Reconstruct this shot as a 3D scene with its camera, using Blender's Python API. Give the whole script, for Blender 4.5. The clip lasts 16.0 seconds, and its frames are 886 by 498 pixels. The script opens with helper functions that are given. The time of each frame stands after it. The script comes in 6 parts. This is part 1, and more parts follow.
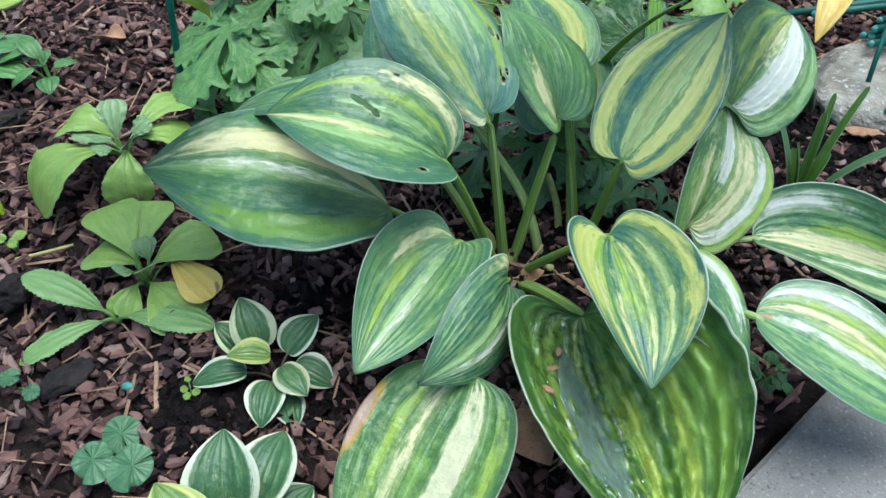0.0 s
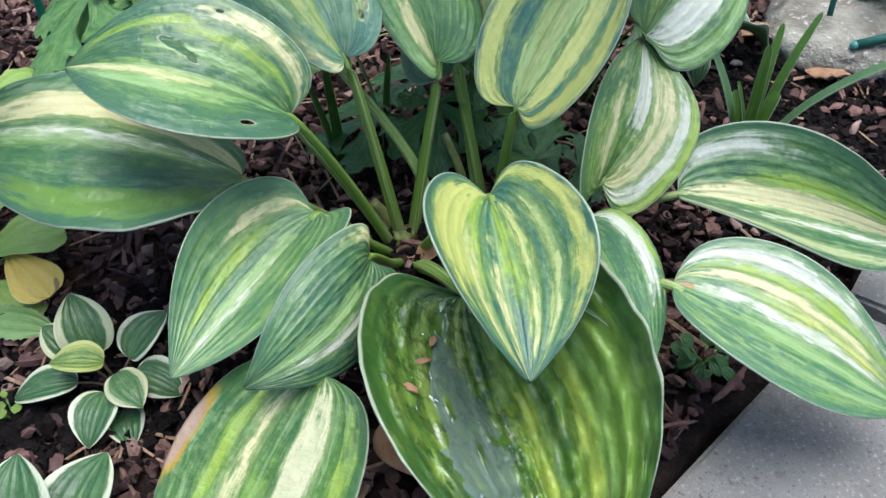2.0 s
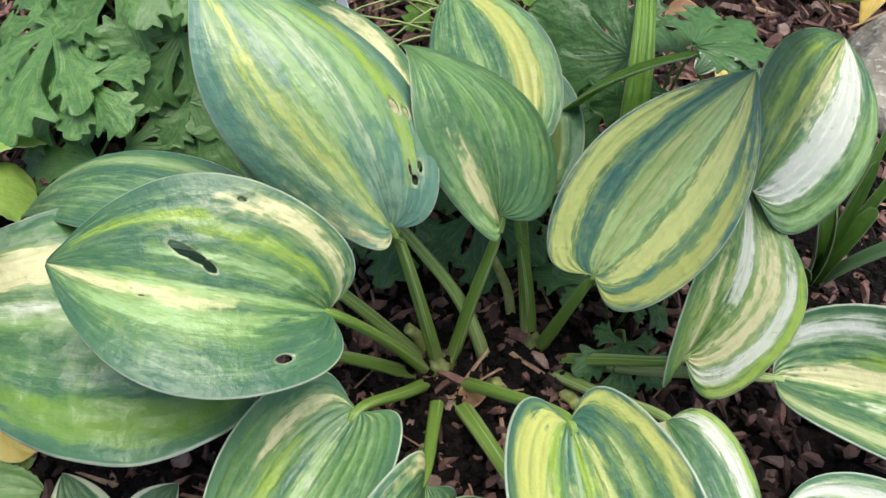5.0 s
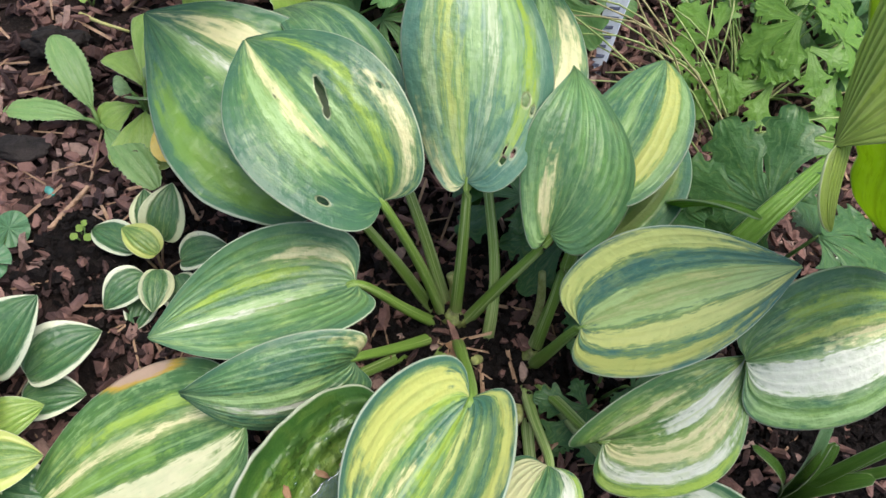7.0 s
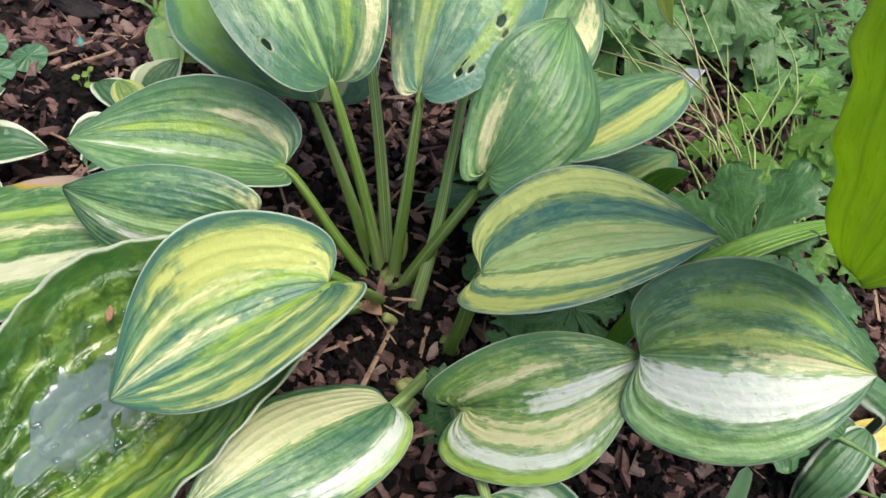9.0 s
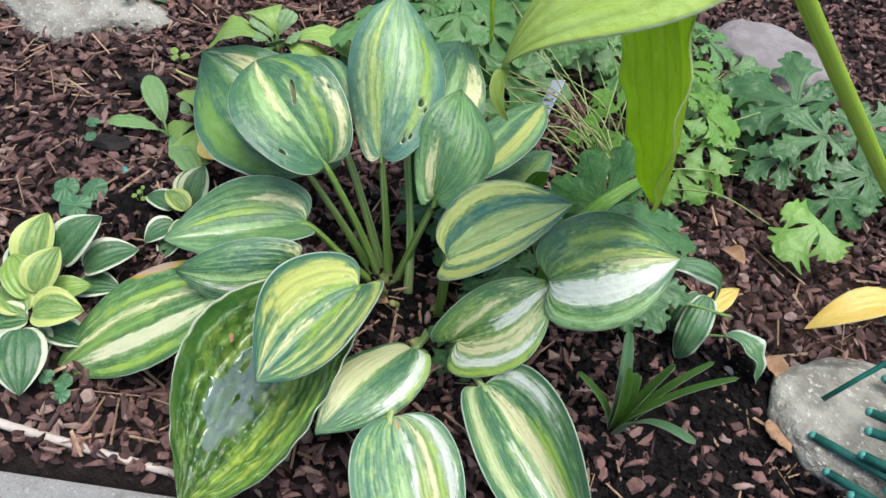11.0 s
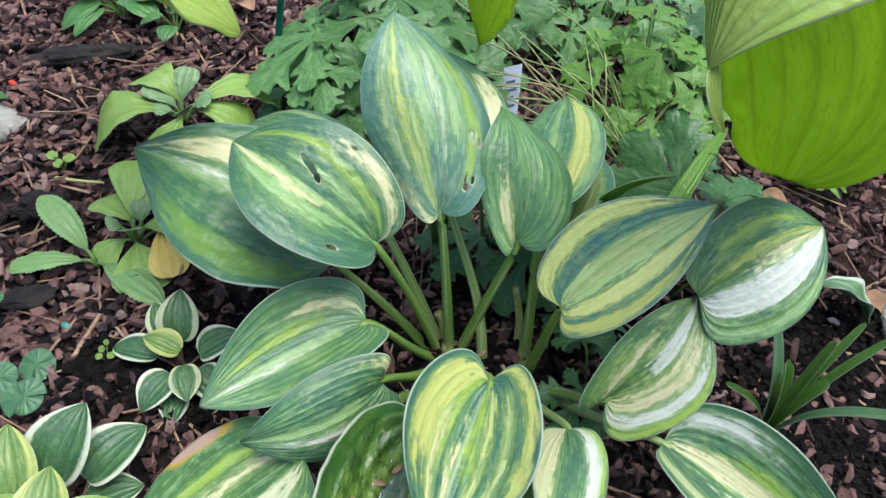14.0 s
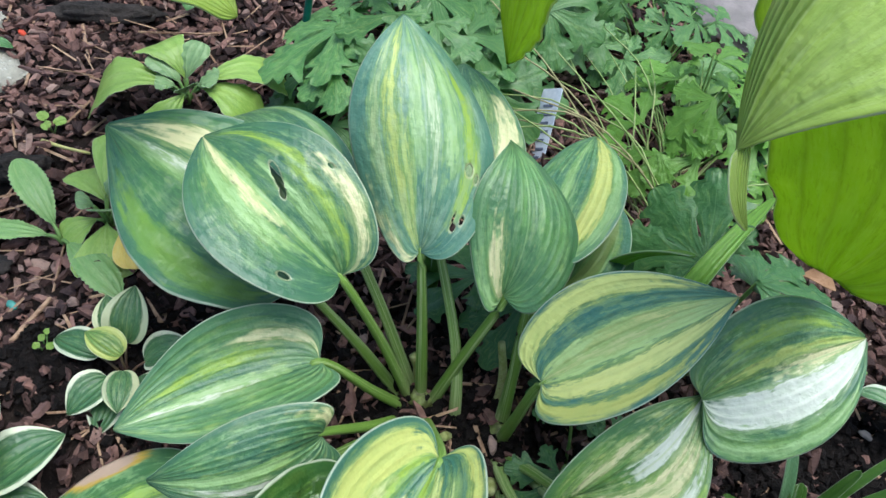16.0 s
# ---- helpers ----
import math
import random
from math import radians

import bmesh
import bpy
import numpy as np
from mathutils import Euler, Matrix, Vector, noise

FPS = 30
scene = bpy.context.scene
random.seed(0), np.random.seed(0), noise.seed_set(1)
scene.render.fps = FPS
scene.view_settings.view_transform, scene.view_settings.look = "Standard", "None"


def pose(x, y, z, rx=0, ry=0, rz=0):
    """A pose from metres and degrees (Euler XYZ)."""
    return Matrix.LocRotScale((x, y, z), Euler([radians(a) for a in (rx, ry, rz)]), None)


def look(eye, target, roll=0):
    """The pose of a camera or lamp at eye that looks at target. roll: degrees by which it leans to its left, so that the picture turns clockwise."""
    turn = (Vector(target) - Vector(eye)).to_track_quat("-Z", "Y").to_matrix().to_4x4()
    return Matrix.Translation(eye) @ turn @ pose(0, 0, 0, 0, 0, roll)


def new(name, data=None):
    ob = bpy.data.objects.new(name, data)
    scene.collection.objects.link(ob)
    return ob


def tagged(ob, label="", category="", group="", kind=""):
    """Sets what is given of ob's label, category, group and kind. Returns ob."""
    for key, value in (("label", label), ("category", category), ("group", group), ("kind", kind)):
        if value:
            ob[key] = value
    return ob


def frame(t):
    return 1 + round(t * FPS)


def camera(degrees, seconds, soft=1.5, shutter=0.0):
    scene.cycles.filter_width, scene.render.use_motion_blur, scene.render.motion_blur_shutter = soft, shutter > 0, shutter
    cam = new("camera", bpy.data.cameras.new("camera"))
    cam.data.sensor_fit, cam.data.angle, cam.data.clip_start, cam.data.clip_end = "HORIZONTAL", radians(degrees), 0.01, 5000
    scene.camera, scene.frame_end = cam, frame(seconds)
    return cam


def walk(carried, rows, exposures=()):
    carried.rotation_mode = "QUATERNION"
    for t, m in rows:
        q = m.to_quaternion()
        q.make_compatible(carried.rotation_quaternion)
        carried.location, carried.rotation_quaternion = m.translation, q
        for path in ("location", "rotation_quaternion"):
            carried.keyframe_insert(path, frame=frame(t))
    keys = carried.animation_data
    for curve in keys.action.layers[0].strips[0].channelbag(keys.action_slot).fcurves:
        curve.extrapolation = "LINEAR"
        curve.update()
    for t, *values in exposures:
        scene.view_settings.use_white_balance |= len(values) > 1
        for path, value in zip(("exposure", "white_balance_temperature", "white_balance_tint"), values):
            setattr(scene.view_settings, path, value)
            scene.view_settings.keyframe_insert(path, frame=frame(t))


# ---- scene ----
cam = camera(58.8, 16.0)
METRES, EYE, TILT, LEAN, TURN = 1.6, 0.476, -48.0, 0.0, 0.0
ROWS = [
    (0.0, 0.0, 0.0, 0.0, 0.0, 0.0, -0.0),
    (0.5, 0.0184, -0.0437, 0.0146, -0.3, 2.69, 0.68),
    (1.0, 0.0366, -0.0799, 0.018, 0.24, 3.74, 1.32),
    (1.5, 0.0501, -0.0204, -0.0038, 0.7, 2.75, 2.01),
    (2.0, 0.0543, 0.0574, -0.0115, 1.08, 0.07, 2.69),
    (2.5, 0.0452, 0.0826, -0.0078, 1.19, -2.29, 3.23),
    (3.0, 0.0328, 0.0974, 0.009, 0.61, -4.73, 3.55),
    (3.5, 0.0159, 0.1059, 0.0335, -0.32, -6.52, 3.88),
    (4.0, 0.0147, 0.1137, 0.0576, -1.39, -7.86, 4.11),
    (4.5, 0.0169, 0.1157, 0.0765, -2.11, -8.81, 3.73),
    (4.7, 0.0204, 0.1164, 0.0856, -2.26, -9.53, 3.33),
    (6.8, 0.0867, 0.0747, 0.1017, 21.29, -17.69, -30.39),
    (7.0, 0.087, 0.0741, 0.103, 23.91, -18.08, -33.53),
    (7.5, 0.1093, 0.0858, 0.1007, 30.32, -18.53, -38.82),
    (8.0, 0.1171, 0.1082, 0.0854, 36.31, -18.61, -43.16),
    (8.5, 0.1321, 0.1202, 0.0849, 39.41, -18.57, -46.8),
    (9.0, 0.1786, 0.1258, 0.0826, 42.7, -18.44, -50.05),
    (9.2, 0.1943, 0.1151, 0.0837, 43.6, -17.95, -51.3),
    (11.3, 0.242, -0.0164, 0.1, 29.97, -10.5, -32.82),
    (11.5, 0.2278, -0.0179, 0.0952, 27.55, -9.77, -29.83),
    (12.0, 0.1963, -0.0188, 0.0822, 22.64, -8.33, -24.32),
    (12.5, 0.1664, -0.0201, 0.0704, 19.55, -6.97, -21.31),
    (13.0, 0.1459, -0.0072, 0.0633, 17.56, -5.61, -20.24),
    (13.5, 0.1262, 0.0067, 0.063, 16.16, -4.62, -20.39),
    (14.0, 0.1005, 0.0167, 0.0627, 14.96, -3.72, -21.29),
    (14.5, 0.0741, 0.0403, 0.0645, 14.37, -3.17, -22.78),
    (15.0, 0.0607, 0.0532, 0.0694, 14.93, -3.2, -24.85),
    (15.5, 0.0679, 0.0614, 0.0815, 16.87, -4.18, -27.31),
    (16.0, 0.1048, 0.0634, 0.0874, 19.75, -6.11, -29.75),
]
EXPOSURES = [(0.0, 0.42, 5500.0, 2.0), (0.6, 0.40, 5550.0, 3.0), (1.4, 0.42, 5750.0, 7.0), (3.0, 0.42, 5850.0, 9.0), (4.5, 0.42, 6350.0, 10.0), (9.0, 0.42, 6350.0, 10.0), (11.5, 0.42, 5900.0, 7.0), (14.5, 0.42, 5750.0, 7.0), (15.3, 0.42, 5700.0, 4.0), (16.0, 0.42, 5700.0, 2.0)]
walk(cam, [(t, pose(0, 0, EYE, TILT, LEAN, TURN) @ pose(METRES * x, METRES * y, METRES * z, 90 + pitch, roll, yaw)) for t, x, y, z, yaw, pitch, roll in ROWS], EXPOSURES)

# ---- light: bright overcast sky, soft high sun ----
world = bpy.data.worlds.new("sky")
scene.world = world
world.use_nodes = True
wt = world.node_tree
sky = wt.nodes.new("ShaderNodeTexSky")
sky.sky_type, sky.sun_disc = "NISHITA", False
sky.sun_elevation, sky.sun_rotation = radians(79), radians(59)
sky.air_density, sky.dust_density, sky.ozone_density = 1.0, 4.0, 0.6
wt.nodes["Background"].inputs["Strength"].default_value = 0.15
wt.links.new(sky.outputs[0], wt.nodes["Background"].inputs["Color"])
sun = new("sun", bpy.data.lights.new("sun", "SUN"))
sun.data.energy, sun.data.angle, sun.data.color = 2.4, radians(50), (1.0, 0.95, 0.87)
sun.matrix_world = look((0.25, 0.15, 1.6), (0, 0, 0))


# ---- node materials ----
class Graph:
    """Short hand for building a node material."""

    def __init__(self, name):
        self.mat = bpy.data.materials.new(name)
        self.mat.use_nodes = True
        self.t = self.mat.node_tree
        self.bsdf = self.t.nodes["Principled BSDF"]
        self.out = self.t.nodes["Material Output"]
        self.made = {}

    def put(self, socket, value):
        if isinstance(value, bpy.types.NodeSocket):
            self.t.links.new(value, socket)
        elif isinstance(value, tuple) and len(value) == 3 and socket.type == "RGBA":
            socket.default_value = (*value, 1)
        else:
            socket.default_value = value

    def key(self, *values):
        return tuple(v.as_pointer() if isinstance(v, bpy.types.NodeSocket) else v for v in values)

    def math(self, op, a, b=0.0):
        key = (op, *self.key(a, b))
        if key not in self.made:
            n = self.t.nodes.new("ShaderNodeMath")
            n.operation = op
            self.put(n.inputs[0], a), self.put(n.inputs[1], b)
            self.made[key] = n.outputs[0]
        return self.made[key]

    def step(self, v, lo, hi):
        """0 below lo, 1 above hi, smooth between."""
        key = ("step", *self.key(v, lo, hi))
        if key not in self.made:
            n = self.t.nodes.new("ShaderNodeMapRange")
            n.interpolation_type = "SMOOTHSTEP"
            self.put(n.inputs["Value"], v), self.put(n.inputs["From Min"], lo), self.put(n.inputs["From Max"], hi)
            self.made[key] = n.outputs[0]
        return self.made[key]

    def mix(self, f, a, b):
        n = self.t.nodes.new("ShaderNodeMix")
        n.data_type = "RGBA"
        self.put(n.inputs[0], f), self.put(n.inputs[6], a), self.put(n.inputs[7], b)
        return n.outputs[2]

    def vec(self, x, y, z=0.0):
        n = self.t.nodes.new("ShaderNodeCombineXYZ")
        for s, v in zip(n.inputs, (x, y, z)):
            self.put(s, v)
        return n.outputs[0]

    def noise(self, vector=None, scale=5.0, detail=3.0, rough=0.55):
        n = self.t.nodes.new("ShaderNodeTexNoise")
        n.inputs["Scale"].default_value, n.inputs["Detail"].default_value, n.inputs["Roughness"].default_value = scale, detail, rough
        if vector is not None:
            self.t.links.new(vector, n.inputs["Vector"])
        return n.outputs["Fac"]

    def coord(self, which="Object"):
        return self.t.nodes.new("ShaderNodeTexCoord").outputs[which]

    def uv(self):
        n = self.t.nodes.new("ShaderNodeUVMap")
        s = self.t.nodes.new("ShaderNodeSeparateXYZ")
        self.t.links.new(n.outputs[0], s.inputs[0])
        return self.math("MULTIPLY", s.outputs[0], 2.0), s.outputs[1]

    def island(self):
        return self.t.nodes.new("ShaderNodeNewGeometry").outputs["Random Per Island"]

    def bump(self, height, strength=0.3, distance=0.002):
        n = self.t.nodes.new("ShaderNodeBump")
        n.inputs["Strength"].default_value, n.inputs["Distance"].default_value = strength, distance
        self.t.links.new(height, n.inputs["Height"])
        self.t.links.new(n.outputs[0], self.bsdf.inputs["Normal"])

    def finish(self, color, rough=0.5, spec=0.5, thin=0.0, thin_color=None):
        self.put(self.bsdf.inputs["Base Color"], color)
        self.put(self.bsdf.inputs["Roughness"], rough)
        self.put(self.bsdf.inputs["Specular IOR Level"], spec)
        if thin > 0:
            tr = self.t.nodes.new("ShaderNodeBsdfTranslucent")
            self.put(tr.inputs["Color"], thin_color if thin_color is not None else color)
            mx = self.t.nodes.new("ShaderNodeMixShader")
            mx.inputs[0].default_value = thin
            self.t.links.new(self.bsdf.outputs[0], mx.inputs[1])
            self.t.links.new(tr.outputs[0], mx.inputs[2])
            self.t.links.new(mx.outputs[0], self.out.inputs["Surface"])
        return self.mat


BLUE, GREEN, LIGHT = (0.072, 0.185, 0.110), (0.115, 0.270, 0.080), (0.33, 0.50, 0.21)
LIME, YELLOW, CREAM, WHITE = (0.33, 0.47, 0.07), (0.57, 0.60, 0.17), (0.70, 0.67, 0.36), (0.69, 0.72, 0.60)


def leaf_material(name, seed, dark=BLUE, mid=GREEN, light=LIGHT, streak=0.5, bands=(), margin=None, scorch=None, wet=None, holes=(), rough=0.36, thin=0.14, vary=False, veins=22.0, lanes=15.0, edge=0.0, groove_mix=0.05, quilt_shade=0.0, furrow=0.55):
    """A leaf whose colour runs along its veins. u goes across (-1 to 1), v from base to tip.
    bands: (u centre, half width, v start, v end, colour); margin: (width, colour); scorch: (u, v, radius) of a dry brown patch."""
    g = Graph(name)
    x, v = g.uv()
    u = g.math("SUBTRACT", x, 1.0)
    own = g.t.nodes.new("ShaderNodeObjectInfo").outputs["Random"]
    shift = g.math("MULTIPLY", own, 60.0 if vary else 0.0)
    broad = g.noise(g.vec(g.math("MULTIPLY", u, 2.6), g.math("MULTIPLY", v, 2.2), g.math("ADD", shift, seed * 3.7)), 1.0, 4, 0.6)
    fine = g.noise(g.vec(g.math("MULTIPLY", u, 9.5), g.math("MULTIPLY", v, 4.6), g.math("ADD", shift, seed * 1.9 + 4)), 1.0, 5, 0.62)
    hair = g.noise(g.vec(g.math("MULTIPLY", u, 34.0), g.math("MULTIPLY", v, 16.0), seed + 9), 1.0, 3)
    blot = g.noise(g.coord("Object"), 95.0, 4, 0.6)
    vein_tone, vein_tint = fine, hair
    if veins > 10.0:
        # tone that changes from one vein to the next and drifts along each
        lane = g.math("ADD", g.math("MULTIPLY", u, lanes), g.math("MULTIPLY", g.math("SUBTRACT", hair, 0.5), 0.9))
        low = g.math("FLOOR", lane)
        part = g.step(g.math("SUBTRACT", lane, low), 0.25, 1.0)
        tones = []
        for k in (0.0, 1.0):
            col_id = g.math("MULTIPLY", g.math("ADD", low, k), 5.17)
            tones.append([g.noise(g.vec(col_id, g.math("MULTIPLY", v, q), g.math("ADD", shift, seed * 2.9 + w)), 1.0, 3, 0.6) for q, w in ((7.5, 1.0), (11.0, 31.0))])
        soft = []
        for a, b in zip(*tones):
            soft.append(g.math("ADD", g.math("MULTIPLY", a, g.math("SUBTRACT", 1.0, part)), g.math("MULTIPLY", b, part)))
        vein_tone, vein_tint = soft
    grain = g.math("MULTIPLY", g.math("SUBTRACT", blot, 0.5), 0.20)
    col = g.mix(g.step(g.math("ADD", broad, grain), 0.34, 0.66), dark, mid)
    cluster = g.step(g.noise(g.vec(g.math("MULTIPLY", u, 2.4), g.math("MULTIPLY", v, 2.8), g.math("ADD", shift, seed * 4.1 + 50)), 1.0, 3, 0.55), 0.40, 0.60)
    cluster = g.math("ADD", 0.18, g.math("MULTIPLY", cluster, 0.82))
    col = g.mix(g.math("MULTIPLY", g.step(g.math("ADD", vein_tone, grain), 0.50, 0.34), 0.35), col, dark)
    col = g.mix(g.math("MULTIPLY", g.math("MULTIPLY", cluster, g.step(g.math("ADD", fine, grain), 0.56 - 0.16 * streak, 0.80)), 0.55 * min(1.0, streak + 0.3)), col, light)
    col = g.mix(g.math("MULTIPLY", g.math("MULTIPLY", cluster, g.step(g.math("ADD", vein_tint, grain), 0.53, 0.62)), 0.50 * min(1.0, streak + 0.15)), col, light)
    gold = tuple(0.6 * k + 0.4 * q for k, q in zip(light, (0.60, 0.62, 0.10)))
    col = g.mix(g.math("MULTIPLY", g.step(g.math("ADD", g.math("ADD", vein_tone, g.math("MULTIPLY", fine, 0.5)), grain), 0.78, 0.98), 0.65 * streak), col, gold)
    patch = g.noise(g.vec(g.math("MULTIPLY", u, 5.5), g.math("MULTIPLY", v, 3.4), seed * 2.3 + 20), 1.0, 5, 0.65)
    stroke = g.noise(g.vec(g.math("MULTIPLY", u, 19.0), g.math("MULTIPLY", v, 9.5), g.math("ADD", shift, seed * 5.3 + 70)), 1.0, 5, 0.66)
    col = g.mix(g.math("MULTIPLY", g.step(stroke, 0.44, 0.36), 0.45), col, tuple(0.8 * k for k in dark))
    col = g.mix(g.math("MULTIPLY", g.math("MULTIPLY", cluster, g.step(stroke, 0.54, 0.60)), 0.55 * min(1.0, streak + 0.2)), col, light)
    thread = g.noise(g.vec(g.math("MULTIPLY", u, 42.0), g.math("MULTIPLY", v, 20.0), g.math("ADD", shift, seed * 2.7 + 90)), 1.0, 4, 0.7)
    col = g.mix(g.math("MULTIPLY", g.step(thread, 0.46, 0.34), 0.42), col, tuple(0.7 * k for k in dark))
    col = g.mix(g.math("MULTIPLY", g.step(thread, 0.55, 0.68), 0.32 * min(1.0, streak + 0.3)), col, light)
    pale = tuple(0.80 * k + 0.20 * q for k, q in zip(light, (0.50, 0.60, 0.46)))
    col = g.mix(g.math("MULTIPLY", g.step(patch, 0.54, 0.63), 0.12 + 0.26 * streak), col, pale)
    col = g.mix(g.math("MULTIPLY", g.step(hair, 0.50, 0.75), 0.09), col, light)
    ragged = g.math("MULTIPLY", g.math("SUBTRACT", fine, 0.5), 0.30)
    ragged = g.math("ADD", ragged, g.math("MULTIPLY", g.math("SUBTRACT", hair, 0.5), 0.14))
    lines = g.math("ADD", ragged, g.math("MULTIPLY", g.math("SUBTRACT", broad, 0.5), 0.12))
    lines = g.math("ADD", lines, g.math("MULTIPLY", g.math("SUBTRACT", vein_tone, 0.5), 0.16))
    across = g.math("ABSOLUTE", u)
    if edge:
        col = g.mix(g.math("MULTIPLY", g.step(g.math("ADD", across, ragged), 0.80, 0.92), edge), col, dark)
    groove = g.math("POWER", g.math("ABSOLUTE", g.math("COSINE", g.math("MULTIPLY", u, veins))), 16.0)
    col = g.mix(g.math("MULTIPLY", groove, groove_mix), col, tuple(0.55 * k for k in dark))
    broken = g.math("MULTIPLY", g.math("SUBTRACT", stroke, 0.5), 0.26)
    for uc, hw, v0, v1, c in bands:
        off = g.math("ABSOLUTE", g.math("SUBTRACT", g.math("ADD", u, g.math("MULTIPLY", lines, 0.8)), uc))
        off = g.math("ADD", off, broken)
        inside = g.step(off, hw + 0.030, hw - 0.025)
        run = g.math("ADD", v, g.math("ADD", g.math("MULTIPLY", ragged, 1.4), g.math("MULTIPLY", g.math("SUBTRACT", vein_tint, 0.5), 0.7)))
        along = g.math("MULTIPLY", g.step(run, v0 - 0.10, v0 + 0.08), g.step(run, v1 + 0.10, v1 - 0.14))
        wash = tuple(0.5 * k + 0.5 * q for k, q in zip(c, light))
        fringe = tuple(0.35 * k + 0.65 * q for k, q in zip(c, (0.20, 0.36, 0.05)))
        col = g.mix(g.math("MULTIPLY", g.math("MULTIPLY", g.step(off, hw + 0.10, hw + 0.02), along), 0.55), col, fringe)
        tone = g.mix(g.math("MULTIPLY", g.step(g.math("ADD", vein_tint, g.math("MULTIPLY", g.math("SUBTRACT", fine, 0.5), 0.6)), 0.46, 0.66), 0.65 if hw < 0.11 else 0.30), c, wash)
        tone = g.mix(g.math("MULTIPLY", g.step(stroke, 0.57, 0.70), 0.55 if hw < 0.13 else 0.30), tone, fringe)
        fade = g.math("SUBTRACT", 1.0, g.math("MULTIPLY", g.step(patch, 0.50, 0.70), 0.60 if hw < 0.11 else 0.18))
        col = g.mix(g.math("MULTIPLY", g.math("MULTIPLY", inside, along), fade), col, tone)
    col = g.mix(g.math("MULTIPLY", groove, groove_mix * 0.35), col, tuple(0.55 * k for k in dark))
    if margin:
        width, c = margin
        col = g.mix(g.step(g.math("ADD", across, g.math("MULTIPLY", ragged, 1.0)), 1.0 - width - 0.07, 1.0 - width + 0.05), col, c)
    col = g.mix(g.math("MULTIPLY", g.step(across, 0.022, 0.008), 0.45), col, light)
    col = g.mix(g.math("MULTIPLY", g.step(across, 0.976, 0.990), 0.60), col, (0.60, 0.65, 0.48))
    if scorch:
        su, sv, sr = scorch
        d = g.math("ADD", g.math("POWER", g.math("MULTIPLY", g.math("SUBTRACT", u, su), 0.8), 2.0), g.math("POWER", g.math("SUBTRACT", v, sv), 2.0))
        d = g.math("ADD", g.math("SQRT", d), g.math("MULTIPLY", g.math("SUBTRACT", fine, 0.5), 0.15))
        col = g.mix(g.step(d, sr * 1.25, sr), col, (0.45, 0.30, 0.03))
        col = g.mix(g.step(d, sr * 1.05, sr * 0.85), col, (0.42, 0.30, 0.21))
    for hu, hv, ru, rv, slant in holes:
        du, dv = g.math("SUBTRACT", u, hu), g.math("SUBTRACT", v, hv)
        d = g.math("ADD", g.math("POWER", g.math("MULTIPLY", g.math("SUBTRACT", du, g.math("MULTIPLY", dv, slant)), 1.0 / (ru + 0.014)), 2.0), g.math("POWER", g.math("MULTIPLY", dv, 1.0 / (rv + 0.007)), 2.0))
        col = g.mix(g.math("MULTIPLY", g.step(g.math("ADD", d, g.math("MULTIPLY", g.math("SUBTRACT", blot, 0.5), 0.9)), 1.15, 0.85), 0.5), col, (0.50, 0.50, 0.30))
    if vary:
        col = g.mix(g.math("MULTIPLY", own, 0.25 * vary), col, tuple(0.5 * k for k in mid))
    speck = g.noise(g.coord("Object"), 260.0, 2)
    col = g.mix(g.math("MULTIPLY", g.step(speck, 0.70, 0.78), 0.35), col, tuple(0.5 * k for k in mid))
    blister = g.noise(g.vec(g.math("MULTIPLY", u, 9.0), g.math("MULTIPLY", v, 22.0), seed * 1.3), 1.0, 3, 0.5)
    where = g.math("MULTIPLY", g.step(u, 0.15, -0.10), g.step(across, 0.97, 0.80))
    # hollows between blisters darkened in the colour, standing in for their shade
    if quilt_shade:
        col = g.mix(g.math("MULTIPLY", g.math("MULTIPLY", g.step(blister, 0.52, 0.42), where), quilt_shade), col, tuple(0.6 * k for k in dark))
    gloss = g.math("ADD", rough, g.math("MULTIPLY", g.math("SUBTRACT", broad, 0.5), 0.25))
    if wet:
        wu, wv, wr = wet
        d = g.math("ADD", g.math("POWER", g.math("SUBTRACT", u, wu), 2.0), g.math("POWER", g.math("MULTIPLY", g.math("SUBTRACT", v, wv), 0.62), 2.0))
        film = g.step(g.math("ADD", g.math("SQRT", d), g.math("MULTIPLY", g.math("SUBTRACT", fine, 0.5), 0.3)), wr, wr * 0.7)
        gloss = g.math("MULTIPLY", gloss, g.math("SUBTRACT", 1.0, g.math("MULTIPLY", film, 0.6)))
        col = g.mix(g.math("MULTIPLY", film, 0.25), col, tuple(0.6 * k for k in dark))
        g.put(g.bsdf.inputs["Coat Weight"], film)
        g.put(g.bsdf.inputs["Coat Roughness"], 0.10)
        g.put(g.bsdf.inputs["Coat IOR"], 1.6)
    vein = g.math("ABSOLUTE", g.math("COSINE", g.math("MULTIPLY", u, veins)))
    depth = g.math("MULTIPLY", g.math("ADD", 0.25, g.math("MULTIPLY", broad, 1.5)), -furrow)
    relief = g.math("ADD", g.math("MULTIPLY", g.math("POWER", vein, 3.0), depth), g.math("ADD", g.noise(g.coord("Object"), 160.0, 4), g.math("MULTIPLY", blot, 0.8)))
    if quilt_shade:
        relief = g.math("ADD", relief, g.math("MULTIPLY", g.math("MULTIPLY", g.step(blister, 0.38, 0.60), where), 1.5))
    g.bump(relief, 0.7, 0.0015)
    return g.finish(col, gloss, 0.55, thin)


